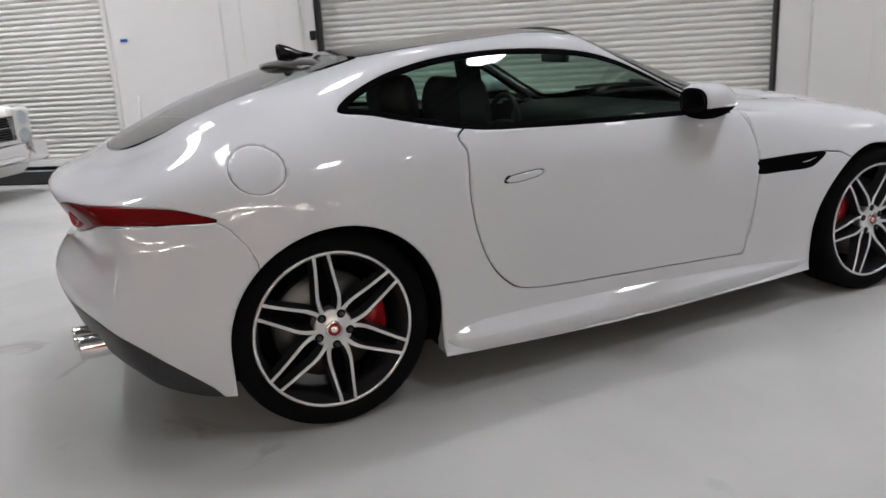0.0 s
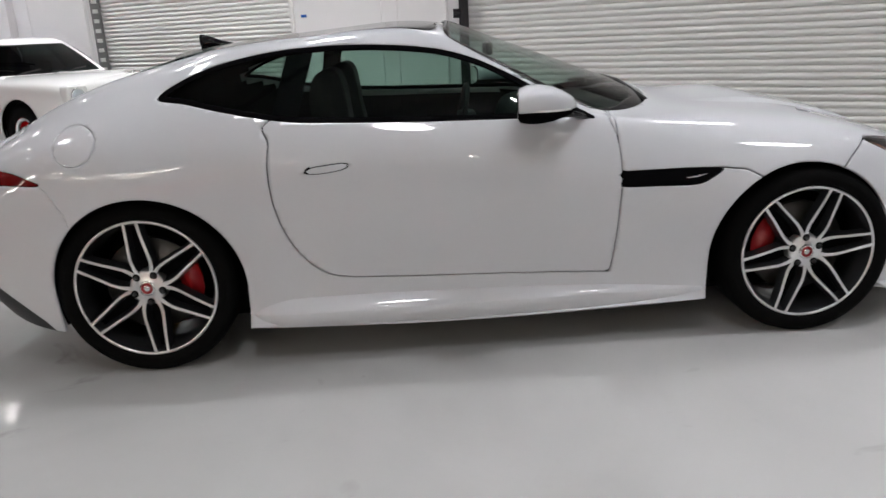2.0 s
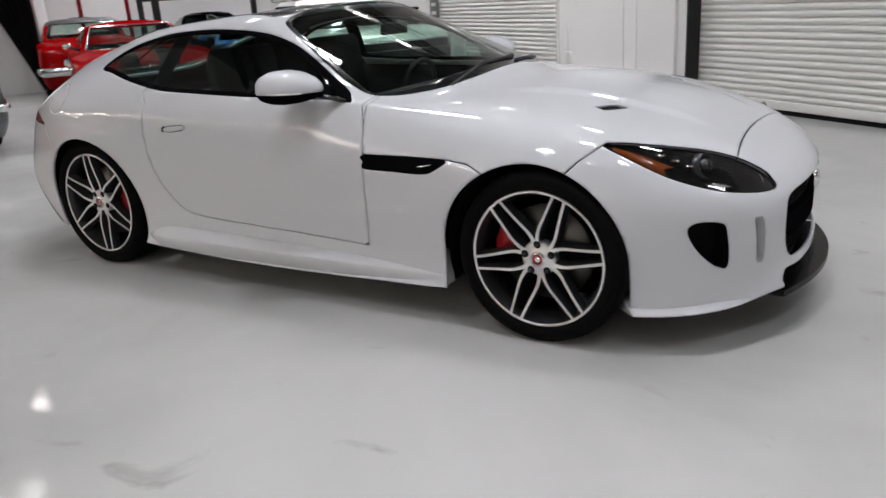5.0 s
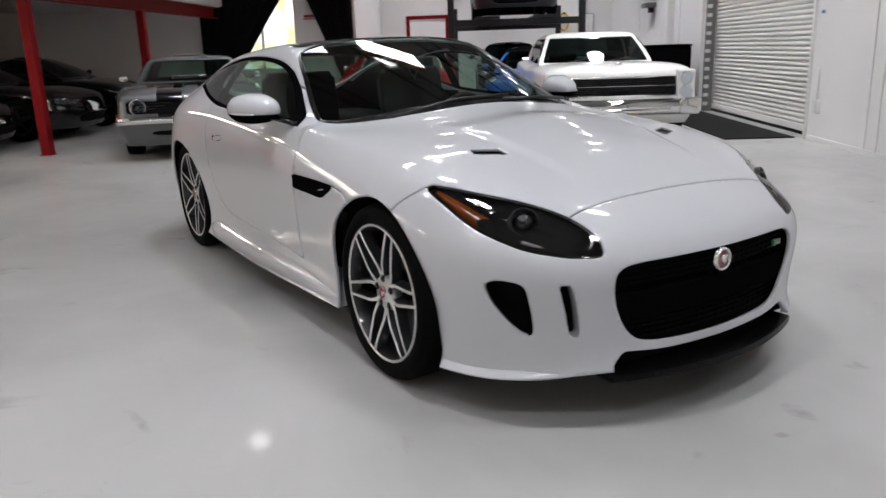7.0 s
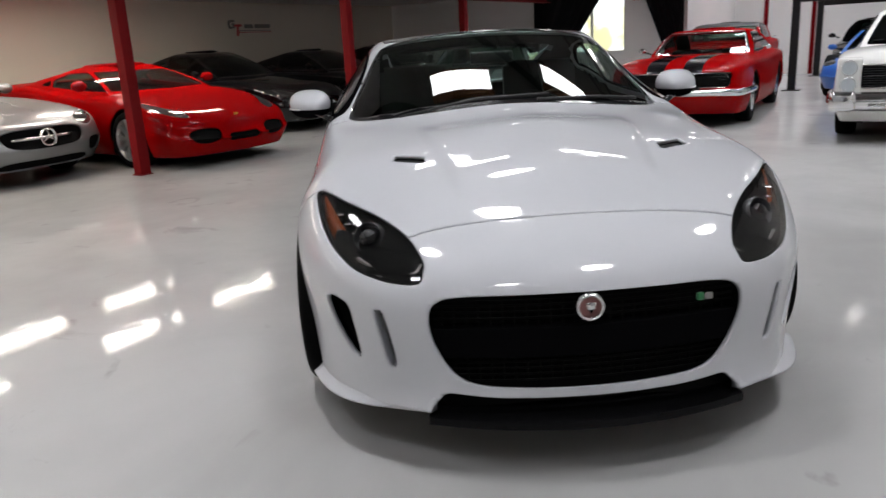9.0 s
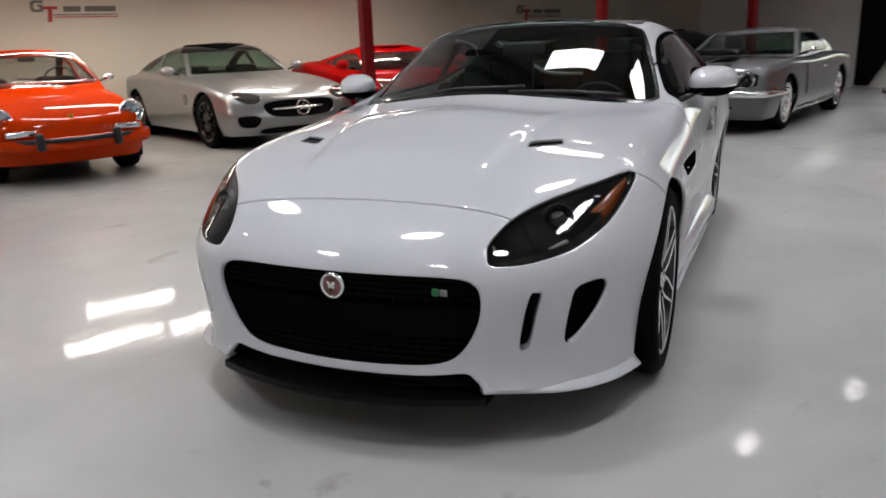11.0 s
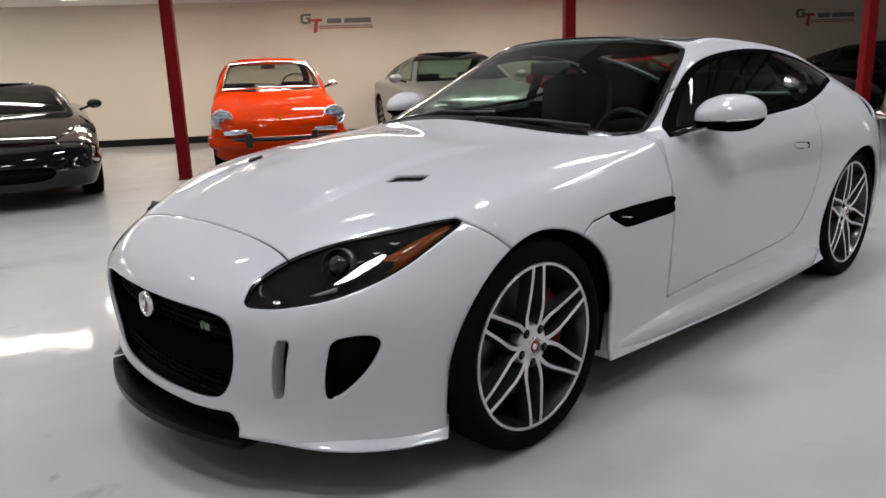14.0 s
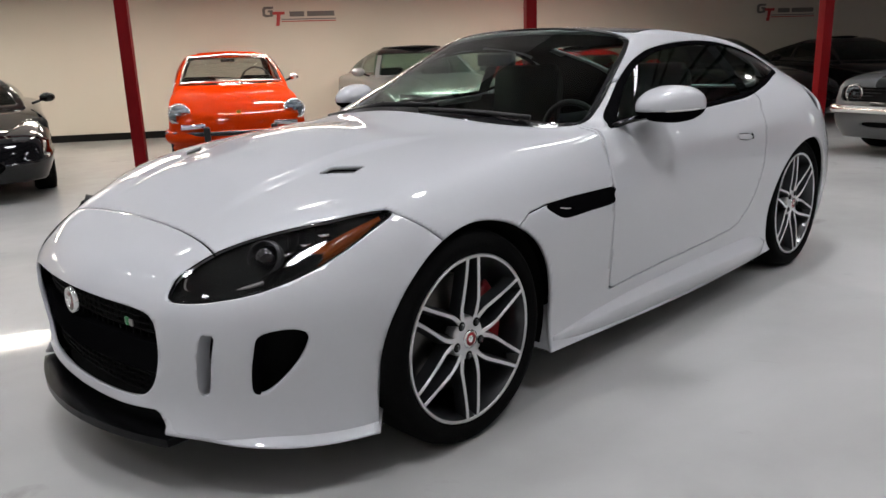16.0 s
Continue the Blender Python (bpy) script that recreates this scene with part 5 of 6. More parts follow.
# ---- the other parked cars ----
M_GUNDARK = mat("dark_grey_paint", (0.035, 0.036, 0.04), 0.4, 0.3, coat=0.6)
M_LINING = mat("grey_lining", (0.03, 0.03, 0.03), 0.8)
M_SMOKED = mat("smoked_lamp", (0.03, 0.03, 0.032), 0.1, coat=0.8)
M_LENS = glass("pale_lens", (0.82, 0.87, 0.92))
M_LAMP = mat("lamp_glass", (0.34, 0.36, 0.38), 0.08, 0.4, coat=1.0)


def simple_wheel(car, x, y, s, r, rim, spokes, rim_mat, wide=0.2):
    w = new("wheel")
    w.parent = car
    w.matrix_local = pose(x, s * y, r, 0, 0, 0 if s > 0 else 180)
    part("tyre", lathe_bm([(rim - .01, -wide), (r - .03, -wide), (r, -wide + .03), (r + .001, -.03), (r - .012, 0), (rim + .02, .008), (rim, 0), (rim - .012, -.02)], 40), M_TYRE, w)
    part("rim", lathe_bm([(rim, .003), (rim - .012, .004), (rim - .025, -.03), (rim - .03, -wide)], 40), rim_mat, w)
    part("rim_back", lathe_bm([(0.0, -.10), (rim - .03, -.10)], 32), M_DARK, w)
    if spokes == 0:
        part("wheel_dish", lathe_bm([(0.0, .012), (.05, .014), (.07, .002), (rim * .55, -.012), (rim * .8, -.02), (rim - .02, -.015)], 36), rim_mat, w)
        return w
    for k in range(spokes):
        a = 2 * math.pi * (k + .25) / spokes
        c, d = math.cos(a), math.sin(a)
        bm = bmesh.new()
        rows = []
        for al, wd, h in ((.03, .034, -.01), (rim * .5, .024, -.012), (rim - .012, .028, -.004)):
            rows.append([bm.verts.new((al * c - q * d, hh, al * d + q * c)) for q, hh in ((-wd, h - .03), (-wd * .8, h), (wd * .8, h), (wd, h - .03))])
        for p, q in zip(rows, rows[1:]):
            for j in range(3):
                bm.faces.new((p[j], p[j + 1], q[j + 1], q[j]))
        bmesh.ops.recalc_face_normals(bm, faces=bm.faces)
        part("spoke", bm, rim_mat, w, smooth=False)
    part("hub_cap", lathe_bm([(0.0, 0.0), (.03, -.001), (.045, -.01), (.05, -.03)], 24), rim_mat, w)
    return w


def road_car(name, label, paint, place, wb, fo, ro, hw, deck, cabin, r=.33, rim=.215, spokes=5, rim_mat=None, sill=.18, nose=.22, tail=.16, arch_r=None, lamps=(), grilles=(), bumper=None, lamp_mat=None, stripes=(), glass_mat=None, roof_mat=None, marks=(), category="car", pinch=0.0):
    """A parked car: lofted lower body, lofted cabin, cut openings, wheels and trim. x forward from the middle of the wheelbase."""
    car = thing(name, label, category)
    rim_mat = rim_mat or M_ALLOY
    glass_mat = glass_mat or M_TEAL
    xs, zs = [p[0] for p in deck], [p[1] for p in deck]
    top = spline([(z,) for z in np.interp(np.linspace(xs[0], xs[-1], 15), xs, zs)])

    def z_top(x):
        return float(top([14 * min(max((x - xs[0]) / (xs[-1] - xs[0]), 0), 1)])[0, 0])
    tail_x, nose_x = -wb / 2 - ro, wb / 2 + fo

    def ring(scale, zf, inset, rise=0.0):
        t0, n0 = tail_x + inset, nose_x - inset
        w = hw * scale
        st = [(t0, 0), (t0 + .02, .5 * w), (t0 + tail * .55, .86 * w)]
        a, b = t0 + tail + .12, n0 - nose - .16
        for k in range(8):
            x = a + (b - a) * k / 7
            waist = 1 - pinch * math.cos((x - tail_x) / (nose_x - tail_x) * 2 * math.pi) * -.5 - pinch * .5
            st.append((x, w * (.965 if k in (0, 7) else 1.0) * waist))
        st += [(n0 - nose * .6, .85 * w), (n0 - .035, .48 * w), (n0, 0)]
        return [(x, y, zf(x)) for x, y in st]
    lines = [ring(.93, lambda x: sill, .10), ring(.985, lambda x: sill + .15, .02), ring(1.0, lambda x: .53 * (z_top(x) - sill) + sill, .0),
             ring(.985, lambda x: z_top(x) - .15, .02), ring(.925, lambda x: z_top(x) - .03, .07), ring(.55, lambda x: z_top(x) + .012, .16), ring(0.0, lambda x: z_top(x) + .0155, .26)]
    g = loft(lines, 150, 60)
    skin = grid_skin(g)
    ar = arch_r or r + .035
    arches = [arch(x, r, ar, .03) for x in (-wb / 2, wb / 2)]
    for a in arches:
        skin = skin.cut(a)[1]
    for nm, mt, lb, outline, kind in marks:
        fn = {"side": side_region, "front": front_region, "top": top_region}[kind]
        reg = fn(outline, {"side": .4, "front": wb / 2 - .2, "top": .3}[kind], 4)
        piece, skin = skin.cut(reg)
        if kind == "side":
            for s in (1, -1):
                piece.mesh(nm, mt, car, lb, side=s)
        else:
            piece.mesh(nm, mt, car, lb, mirror=True)
    for outline in lamps:
        reg = front_region(outline, wb / 2 - .1, 5)
        piece, skin = skin.cut(reg, .002)
        for s in (1, -1):
            piece.mesh("headlamp", lamp_mat or M_LAMP, car, "clear glass headlamp", side=s)
    for outline, mt in grilles:
        reg = front_region(outline, wb / 2 - .1, 4)
        piece, skin = skin.cut(reg)
        opening = Skin(piece.v - np.array((.03, 0, 0)), piece.f)
        if piece.v[:, 1].min() < .02:
            opening.mesh("grille", mt, car, "dark grille opening", mirror=True)
        else:
            for s in (1, -1):
                opening.mesh("grille", mt, car, "dark grille opening", side=s)
    for y0, y1, mt in stripes:
        fn = lambda v: np.minimum(np.minimum((y1 - y0) / 2 - np.abs(v[:, 1] - (y0 + y1) / 2), v[:, 2] - .5), np.abs(v[:, 0]) - .2)
        piece, skin = skin.cut(fn)
        piece.mesh("stripe", mt, car, "dark painted stripe", mirror=True)
    well = lambda v: np.minimum.reduce([v[:, 0] - cabin["xr"] - .16, cabin["xf"] - .20 - v[:, 0], cabin["wb"] - .07 - np.abs(v[:, 1]), v[:, 2] - .6])
    skin = skin.cut(well)[1]
    skin.mesh("body", paint, car, mirror=True, thick=.012)
    # black inward copy of the body, in place of shade inside it
    inner = Skin(g.reshape(-1, 3) * np.array((.97, .955, .96)) + np.array((0, 0, .0)), grid_skin(g).f)
    val = np.minimum.reduce([-a(inner.v) for a in arches])
    Skin(inner.v, [q for q in inner.f if min(val[i] for i in q) > 0]).mesh("inner_shade_shell", M_DARK, car, mirror=True)
    # cabin
    c = cabin

    def cring(k, w, z, front, back, crown=0.0):
        a, b = back + .10, front - .14
        st = [(back - .02, 0), (back, .55 * w), (back + .04, .9 * w)] + [(a + (b - a) * q / 4, w) for q in range(5)] + [(front - .08, .92 * w), (front - .02, .55 * w), (front + .02, 0)]
        return [(x, y, z(x) if callable(z) else z) for x, y in st]
    zb = lambda x: z_top(x) - .035
    mix = lambda a, b, t: a + (b - a) * t
    hb, ht, zr = c["wb"], c["wt"], c["zt"]
    cl = [cring(0, hb, zb, c["xf"], c["xr"]), cring(1, mix(hb, ht, .38) + .015, lambda x: mix(z_top(x), zr - .05, .45), mix(c["xf"], c["xft"], .45), mix(c["xr"], c["xrt"], .45)),
          cring(2, mix(hb, ht, .85) + .012, lambda x: mix(z_top(x), zr - .05, .88), mix(c["xf"], c["xft"], .88), mix(c["xr"], c["xrt"], .88)),
          cring(3, ht * .86, zr - .018, c["xft"] - .10, c["xrt"] + .12), cring(4, ht * .45, zr, c["xft"] - .3, c["xrt"] + .3), cring(5, .0, zr + .006, c["xft"] - .45, c["xrt"] + .42)]
    cg = loft(cl, 110, 44)
    cs = grid_skin(cg)
    low = lambda v: v[:, 2] - np.interp(v[:, 0], xs, zs) - c.get("sill", .035)
    high = lambda v: (zr - c.get("head", .085)) - v[:, 2]
    corner = lambda xa, xb: np.array(((xa, hb * .97), (xb, ht * .97)))
    pil = [corner(c["xf"] - .10, c["xft"] - .04), corner(c["xr"] + .06, c["xrt"] + .03)]

    def band(v):
        f = np.minimum(low(v), high(v))
        for k, p in enumerate(pil):
            wd = (c.get("a", .035), c.get("c", .07))[k]
            f = np.minimum(f, inside_distance(v[:, :2], p, False) - wd)
        for xb in c.get("posts", ()):
            f = np.minimum(f, np.where(v[:, 1] > ht * .8, np.abs(v[:, 0] - xb) - .03, 1))
        return f
    panes, shell = cs.cut(band)
    if roof_mat:
        top_panel, pillars = shell.cut(lambda v: v[:, 2] - (zr - .11))
        top_panel.mesh("roof", roof_mat, car, "dark roof", mirror=True, thick=.015)
        pillars.mesh("cabin", paint, car, mirror=True, thick=.015)
    else:
        shell.mesh("cabin", paint, car, mirror=True, thick=.015)
    Skin(shell.v * np.array((.985, .965, 1)) - np.array((0, 0, .022)), shell.f).mesh("lining", M_LINING, car, "dark cabin lining", mirror=True)
    side_pane = lambda v: np.where((v[:, 0] > 0), np.interp(v[:, 1], (0, ht * .9, hb), (c["xft"] - .4, c["xft"] - .06, c["xf"] - .12)) - v[:, 0], v[:, 0] - np.interp(v[:, 1], (0, ht * .9, hb), (c["xrt"] + .4, c["xrt"] + .05, c["xr"] + .1)))
    sp, rest = panes.cut(side_pane)
    for s in (1, -1):
        sp.mesh("side_window", glass_mat, car, side=s)
    fr, bk = rest.cut(lambda v: v[:, 0])
    fr.mesh("windscreen", glass_mat, car, mirror=True)
    bk.mesh("rear_window", glass_mat, car, mirror=True)
    # seats and dash seen through the glass
    zf = z_top(0) - .12
    for s in (1, -1):
        part("seat", box_bm(-.42, -.20, s * .38 - .22, s * .38 + .22, zf - .2, zr - .30, .06, 3), M_LEATHER, car)
    part("dashboard", box_bm(c["xf"] - .55, c["xf"] - .22, -hb * .85, hb * .85, zf - .1, z_top(c["xf"]) + .0, .05, 3), M_LEATHER, car)
    # wheels and wells
    for x in (-wb / 2, wb / 2):
        for s in (1, -1):
            simple_wheel(car, x, hw - .045, s, r, rim, spokes, rim_mat)
            bm = bmesh.new()
            rows = [[bm.verts.new((x + (ar + .012) * math.cos(t), s * y, r + (ar + .012) * math.sin(t))) for t in np.linspace(-.5, math.pi + .5, 20)] for y in (hw - .33, hw * .94)]
            for i in range(19):
                bm.faces.new((rows[0][i], rows[0][i + 1], rows[1][i + 1], rows[1][i]))
            bm.faces.new(rows[0])
            part("wheel_liner", bm, M_DARK, car)
    if bumper:
        z, mt, rad = bumper[:3]
        for end in bumper[3:] or ("front",):
            col = g[(g[:, 20, 0] > wb / 2 + .05) if end == "front" else (g[:, 20, 0] < -wb / 2 - .05)]
            j = int(np.argmin(np.abs(col[:, :, 2].mean(0)[:40] - z)))
            pts = [(p[0] + (.035 if end == "front" else -.035), p[1] * 1.0, z) for p in col[:, j]]
            pts = pts + [(x, -y, zz) for x, y, zz in pts[::-1]] if end == "front" else [(x, -y, zz) for x, y, zz in pts[::-1]] + pts
            part("bumper", tube_bm(pts[::2], rad, 10, flat=1.35), mt, car, "bumper bar")
    car.matrix_world = place
    return car


def round_lamps(car, spots, rad, ring_mat, tilt=0.0, lens=None):
    for x, y, z in spots:
        for s in (1, -1):
            m = pose(x, s * y, z, 0, -tilt, 0)
            lamp = part("headlamp", lathe_bm([(0.0, .03), (rad * .5, .024), (rad * .85, .008), (rad * .95, 0.0)], 32, "x", m=m), lens or M_LENS, car, "round headlamp lens")
            part("reflector", lathe_bm([(0.0, -.035), (rad * .3, -.032), (rad * .65, -.018), (rad * .93, .0)], 32, "x", m=m), M_CHROME, lamp, "bright reflector bowl")
            part("bulb_shield", lathe_bm([(0.0, .004), (rad * .2, .0), (rad * .22, -.03)], 20, "x", m=m), M_LAMP, lamp)
            part("lamp_ring", lathe_bm([(rad * .92, .0), (rad * 1.0, .012), (rad * 1.12, 0.0), (rad * 1.15, -.05)], 32, "x", m=m), ring_mat, lamp, "headlamp ring")


def car_mirrors(car, x, y, z, mt, sides=(1, -1), k=1.0):
    for s in sides:
        m = new("door_mirror")
        m.parent = car
        bm = bmesh.new()
        bmesh.ops.create_uvsphere(bm, u_segments=16, v_segments=10, radius=1.0, matrix=Matrix.Translation((x, s * (y + .10), z)) @ Matrix.Diagonal((.06 * k, .10 * k, .065 * k, 1)))
        part("mirror_cap", bm, mt, m)
        part("mirror_arm", tube_bm([(x + .03, s * (y - .06), z - .06), (x, s * (y + .06), z - .02)], .014, 8), M_BLACK, m)


def at(x, y, deg, z=0.0):
    return pose(x, y, z, 0, 0, deg)


def orange_coupe():
    car = road_car("orange_coupe", "bright orange vintage rear-engined coupe with round headlamps", M_ORANGE, at(-2.444, -6.853, 62), 2.27, .82, .95, .805,
                   [(-2.1, .62), (-1.9, .70), (-1.5, .84), (-1.0, .92), (-.3, .93), (.35, .92), (.8, .86), (1.3, .77), (1.7, .66), (1.96, .56)],
                   dict(xr=-1.45, xrt=-.45, xft=.18, xf=.70, zt=1.31, wb=.70, wt=.53, a=.02, c=.04, head=.05, posts=(-.42,)), r=.315, rim=.20, spokes=5, sill=.2, nose=.30, tail=.3, glass_mat=M_THIN,
                   bumper=(.40, M_ORANGE, .05), pinch=.10)
    round_lamps(car, [(1.70, .635, .655)], .108, M_CHROME, 22)
    car_mirrors(car, .46, .70, .985, M_CHROME, (1,), .62)
    frame_line = [(.66, -.60, .955), (.46, -.56, 1.12), (.24, -.49, 1.262), (.27, 0, 1.285), (.24, .49, 1.262), (.46, .56, 1.12), (.66, .60, .955), (.74, 0, .965)]
    part("windscreen_frame", tube_bm(frame_line, .014, 8, closed=True), M_CHROME, car, "bright windscreen frame")
    part("bumper_strip", tube_bm([(1.62, -.79, .44), (1.82, -.69, .44), (1.985, -.43, .44), (2.065, 0, .44), (1.985, .43, .44), (1.82, .69, .44), (1.62, .79, .44)], .024, 8), M_TRIM, car, "black rubber bumper strip")
    for y in (-.36, .36):
        part("overrider", box_bm(1.99, 2.07, y - .035, y + .035, .35, .52, .02), M_TRIM, car, "black bumper overrider")
    for s in (-1, 1):
        part("horn_grille", box_bm(1.82, 1.93, s * .50 - .13, s * .50 + .13, .49, .545, .012), M_CHROME, car, "chrome grille and indicator strip")
    part("bonnet_badge", box_bm(1.79, 1.80, -.022, .022, .62, .67, .004), M_YELLOW, car, "small gold bonnet badge")
    part("interior_mirror", box_bm(.20, .225, -.09, .09, 1.195, 1.245, .01), M_TRIM, car, "black interior mirror")
    st = [(.12 + .04 * math.sin(t), .34 + .18 * math.cos(t), .95 + .17 * math.sin(t)) for t in np.linspace(0, 2 * math.pi, 25)[:-1]]
    part("steering_wheel", tube_bm(st, .012, 6, closed=True), M_TRIM, car, "black steering wheel")
    part("front_apron", tube_bm([(1.50, -.70, .27), (1.74, -.45, .26), (1.80, 0, .26), (1.74, .45, .26), (1.50, .70, .27)], .06, 8), M_ORANGE, car)
    part("wiper", tube_bm([(.68, .35, .945), (.60, .0, 1.0), (.58, -.2, 1.015)], .008, 6), M_TRIM, car, "black wiper")
    return car


def silver_gt():
    car = road_car("silver_gt_coupe", "silver long-bonnet grand tourer with a dark roof", M_SILVER, at(-5.36, -6.26, 62), 2.63, .93, .98, .97,
                   [(-2.3, .80), (-2.0, .90), (-1.4, .96), (-.6, .95), (.1, .93), (.7, .90), (1.3, .84), (1.8, .76), (2.1, .66), (2.25, .58)],
                   dict(xr=-1.75, xrt=-.55, xft=-.02, xf=.62, zt=1.33, wb=.80, wt=.58, a=.03, c=.06, posts=(-.62,), sill=.02), r=.345, rim=.26, spokes=10, rim_mat=M_BLACK, nose=.30, tail=.22, arch_r=.385, roof_mat=M_BLACK, glass_mat=M_GLASS, lamp_mat=M_SMOKED,
                   lamps=[[(.50, .66), (.62, .70), (.78, .72), (.80, .66), (.70, .58), (.56, .59)]],
                   grilles=[([(0, .60), (.3, .60), (.48, .57), (.50, .50), (.42, .42), (.2, .39), (0, .385), (-.3, .39), (-.3, .60)], M_DARK), ([(.58, .42), (.80, .43), (.82, .36), (.76, .29), (.60, .29)], M_DARK), ([(0, .27), (.4, .27), (.55, .24), (.5, .19), (0, .19), (-.3, .19), (-.3, .27)], M_DARK)],
                   marks=[("side_vent", M_BLACK, "black fender vent", [(.62, .66), (.78, .67), (.80, .56), (.64, .55)], "side")], pinch=.03)
    part("grille_bar", tube_bm([(2.10, -.47, .495), (2.20, -.25, .50), (2.235, 0, .50), (2.20, .25, .50), (2.10, .47, .495)], .017, 10), M_CHROME, car, "chrome grille bar")
    m = Matrix.Translation((2.245, 0, .50))
    part("grille_badge", lathe_bm([(.078, 0), (.088, .018), (.098, .014), (.10, 0)], 36, "x", m=m), M_CHROME, car, "round chrome badge ring")
    for a in (90, 210, 330):
        c, s = math.cos(radians(a)), math.sin(radians(a))
        part("badge_arm", tube_bm([(2.258, 0, .50), (2.252, .085 * c, .50 + .085 * s)], [.014, .005], 6), M_CHROME, car, "chrome badge arm")
    for s in (1, -1):
        m2 = pose(1.93, s * .665, .655, 0, -25, s * 28)
        part("lamp_projector", lathe_bm([(0.0, .02), (.03, .014), (.045, -.004), (.05, -.03)], 24, "x", m=m2), M_CHROME, car, "bright lamp projector")
        part("lamp_strip", tube_bm([(1.78, s * .80, .70), (1.88, s * .745, .685), (1.98, s * .66, .66), (2.04, s * .575, .635)], .010, 8), M_WHITEP, car, "white light strip")
        for k in range(3):
            part("vent_slat", box_bm(.63, .79, s * .955 - .02, s * .955 + .02, .575 + .03 * k, .585 + .03 * k, .003), M_CHROME, car, "thin vent slat")
    for y in (-.14, .14):
        part("bonnet_ridge", tube_bm([(.75, y * 2.2, .915), (1.3, y * 1.8, .858), (1.85, y * 1.3, .758)], [.006, .012, .004], 8, flat=.5), M_SILVER, car, "raised bonnet ridge")
    car_mirrors(car, .33, .90, .99, M_SILVER)
    return car


def red_sports():
    car = road_car("red_sports_car", "red mid-engined sports car with oval nose intakes", M_FRED, at(-6.55, -4.15, 52), 2.60, 1.02, .92, .955,
                   [(-2.2, .90), (-1.9, .98), (-1.4, 1.02), (-.6, .95), (.2, .88), (.8, .86), (1.4, .80), (1.9, .66), (2.2, .53), (2.32, .47)],
                   dict(xr=-1.3, xrt=-.40, xft=.12, xf=.98, zt=1.21, wb=.78, wt=.55, a=.03, c=.12, posts=(-.5,), sill=.03), r=.335, rim=.25, spokes=10, nose=.26, tail=.2, glass_mat=M_SCREEN, lamp_mat=M_SMOKED, arch_r=.37,
                   lamps=[[(.60, .64), (.72, .70), (.84, .76), (.86, .68), (.74, .60), (.62, .585)]],
                   grilles=[([(.34, .42), (.5, .45), (.68, .43), (.72, .36), (.64, .29), (.48, .27), (.36, .31)], M_DARK), ([(0, .36), (.2, .36), (.24, .31), (.2, .27), (0, .27), (-.2, .27), (-.2, .36)], M_DARK)], pinch=.06, sill=.14)
    car_mirrors(car, .52, .86, .98, M_FRED)
    part("bonnet_badge", box_bm(2.16, 2.165, -.03, .03, .55, .585, .003), M_YELLOW, car, "small yellow badge")
    return car


def steel_coupe():
    car = road_car("striped_muscle_coupe", "steel-grey classic muscle coupe with black bonnet stripes", M_GUNMETAL, at(-8.05, 0.95, -16), 2.74, .93, 1.05, .92,
                   [(-2.35, .80), (-2.1, .86), (-1.6, .89), (-.9, .91), (0, .87), (.75, .88), (1.2, .89), (1.8, .86), (2.15, .81), (2.28, .76)],
                   dict(xr=-1.55, xrt=-.85, xft=.05, xf=.62, zt=1.24, wb=.76, wt=.60, a=.03, c=.12, sill=.02, head=.06), r=.33, rim=.245, spokes=5, rim_mat=M_CHROME, nose=.12, tail=.12,
                   grilles=[([(0, .72), (.5, .72), (.74, .72), (.76, .65), (.74, .58), (.5, .57), (0, .57), (-.3, .57), (-.3, .72)], M_DARK), ([(0, .36), (.4, .36), (.5, .33), (.4, .30), (0, .30), (-.3, .30), (-.3, .36)], M_DARK)],
                   bumper=(.49, M_CHROME, .032), stripes=[(.10, .40, M_BLACK)], glass_mat=M_GLASS)
    round_lamps(car, [(2.20, .63, .65)], .09, M_CHROME)
    part("grille_badge", box_bm(2.21, 2.225, .18, .34, .63, .66, .004), M_CHROME, car, "chrome grille badge")
    for s in (1, -1):
        part("door_line", tube_bm([(.62, s * .922, .40), (.64, s * .927, .60), (.60, s * .905, .80)], .004, 6), M_DARK, car, "dark door gap")
        part("door_handle", box_bm(-.30, -.14, s * .93 - .012, s * .93 + .012, .70, .722, .005), M_CHROME, car, "chrome door handle")
        part("front_marker", box_bm(1.90, 2.0, s * .895 - .015, s * .895 + .015, .52, .56, .006), M_AMBER, car, "amber marker lamp")
        part("sill_trim", tube_bm([(-.95, s * .90, .235), (.95, s * .90, .235)], .014, 8), M_CHROME, car, "chrome sill strip")
    for k in range(4):
        part("grille_bar", box_bm(2.205, 2.215, -.70, .70, .592 + .032 * k, .598 + .032 * k, .002), M_GREY, car, "thin grille bar", smooth=False)
    part("scoop", box_bm(1.2, 1.62, -.22, .22, .93, 1.0, .03, 3), M_BLACK, car, "black bonnet scoop")
    car_mirrors(car, .48, .82, .95, M_CHROME, (1, -1), .6)
    return car


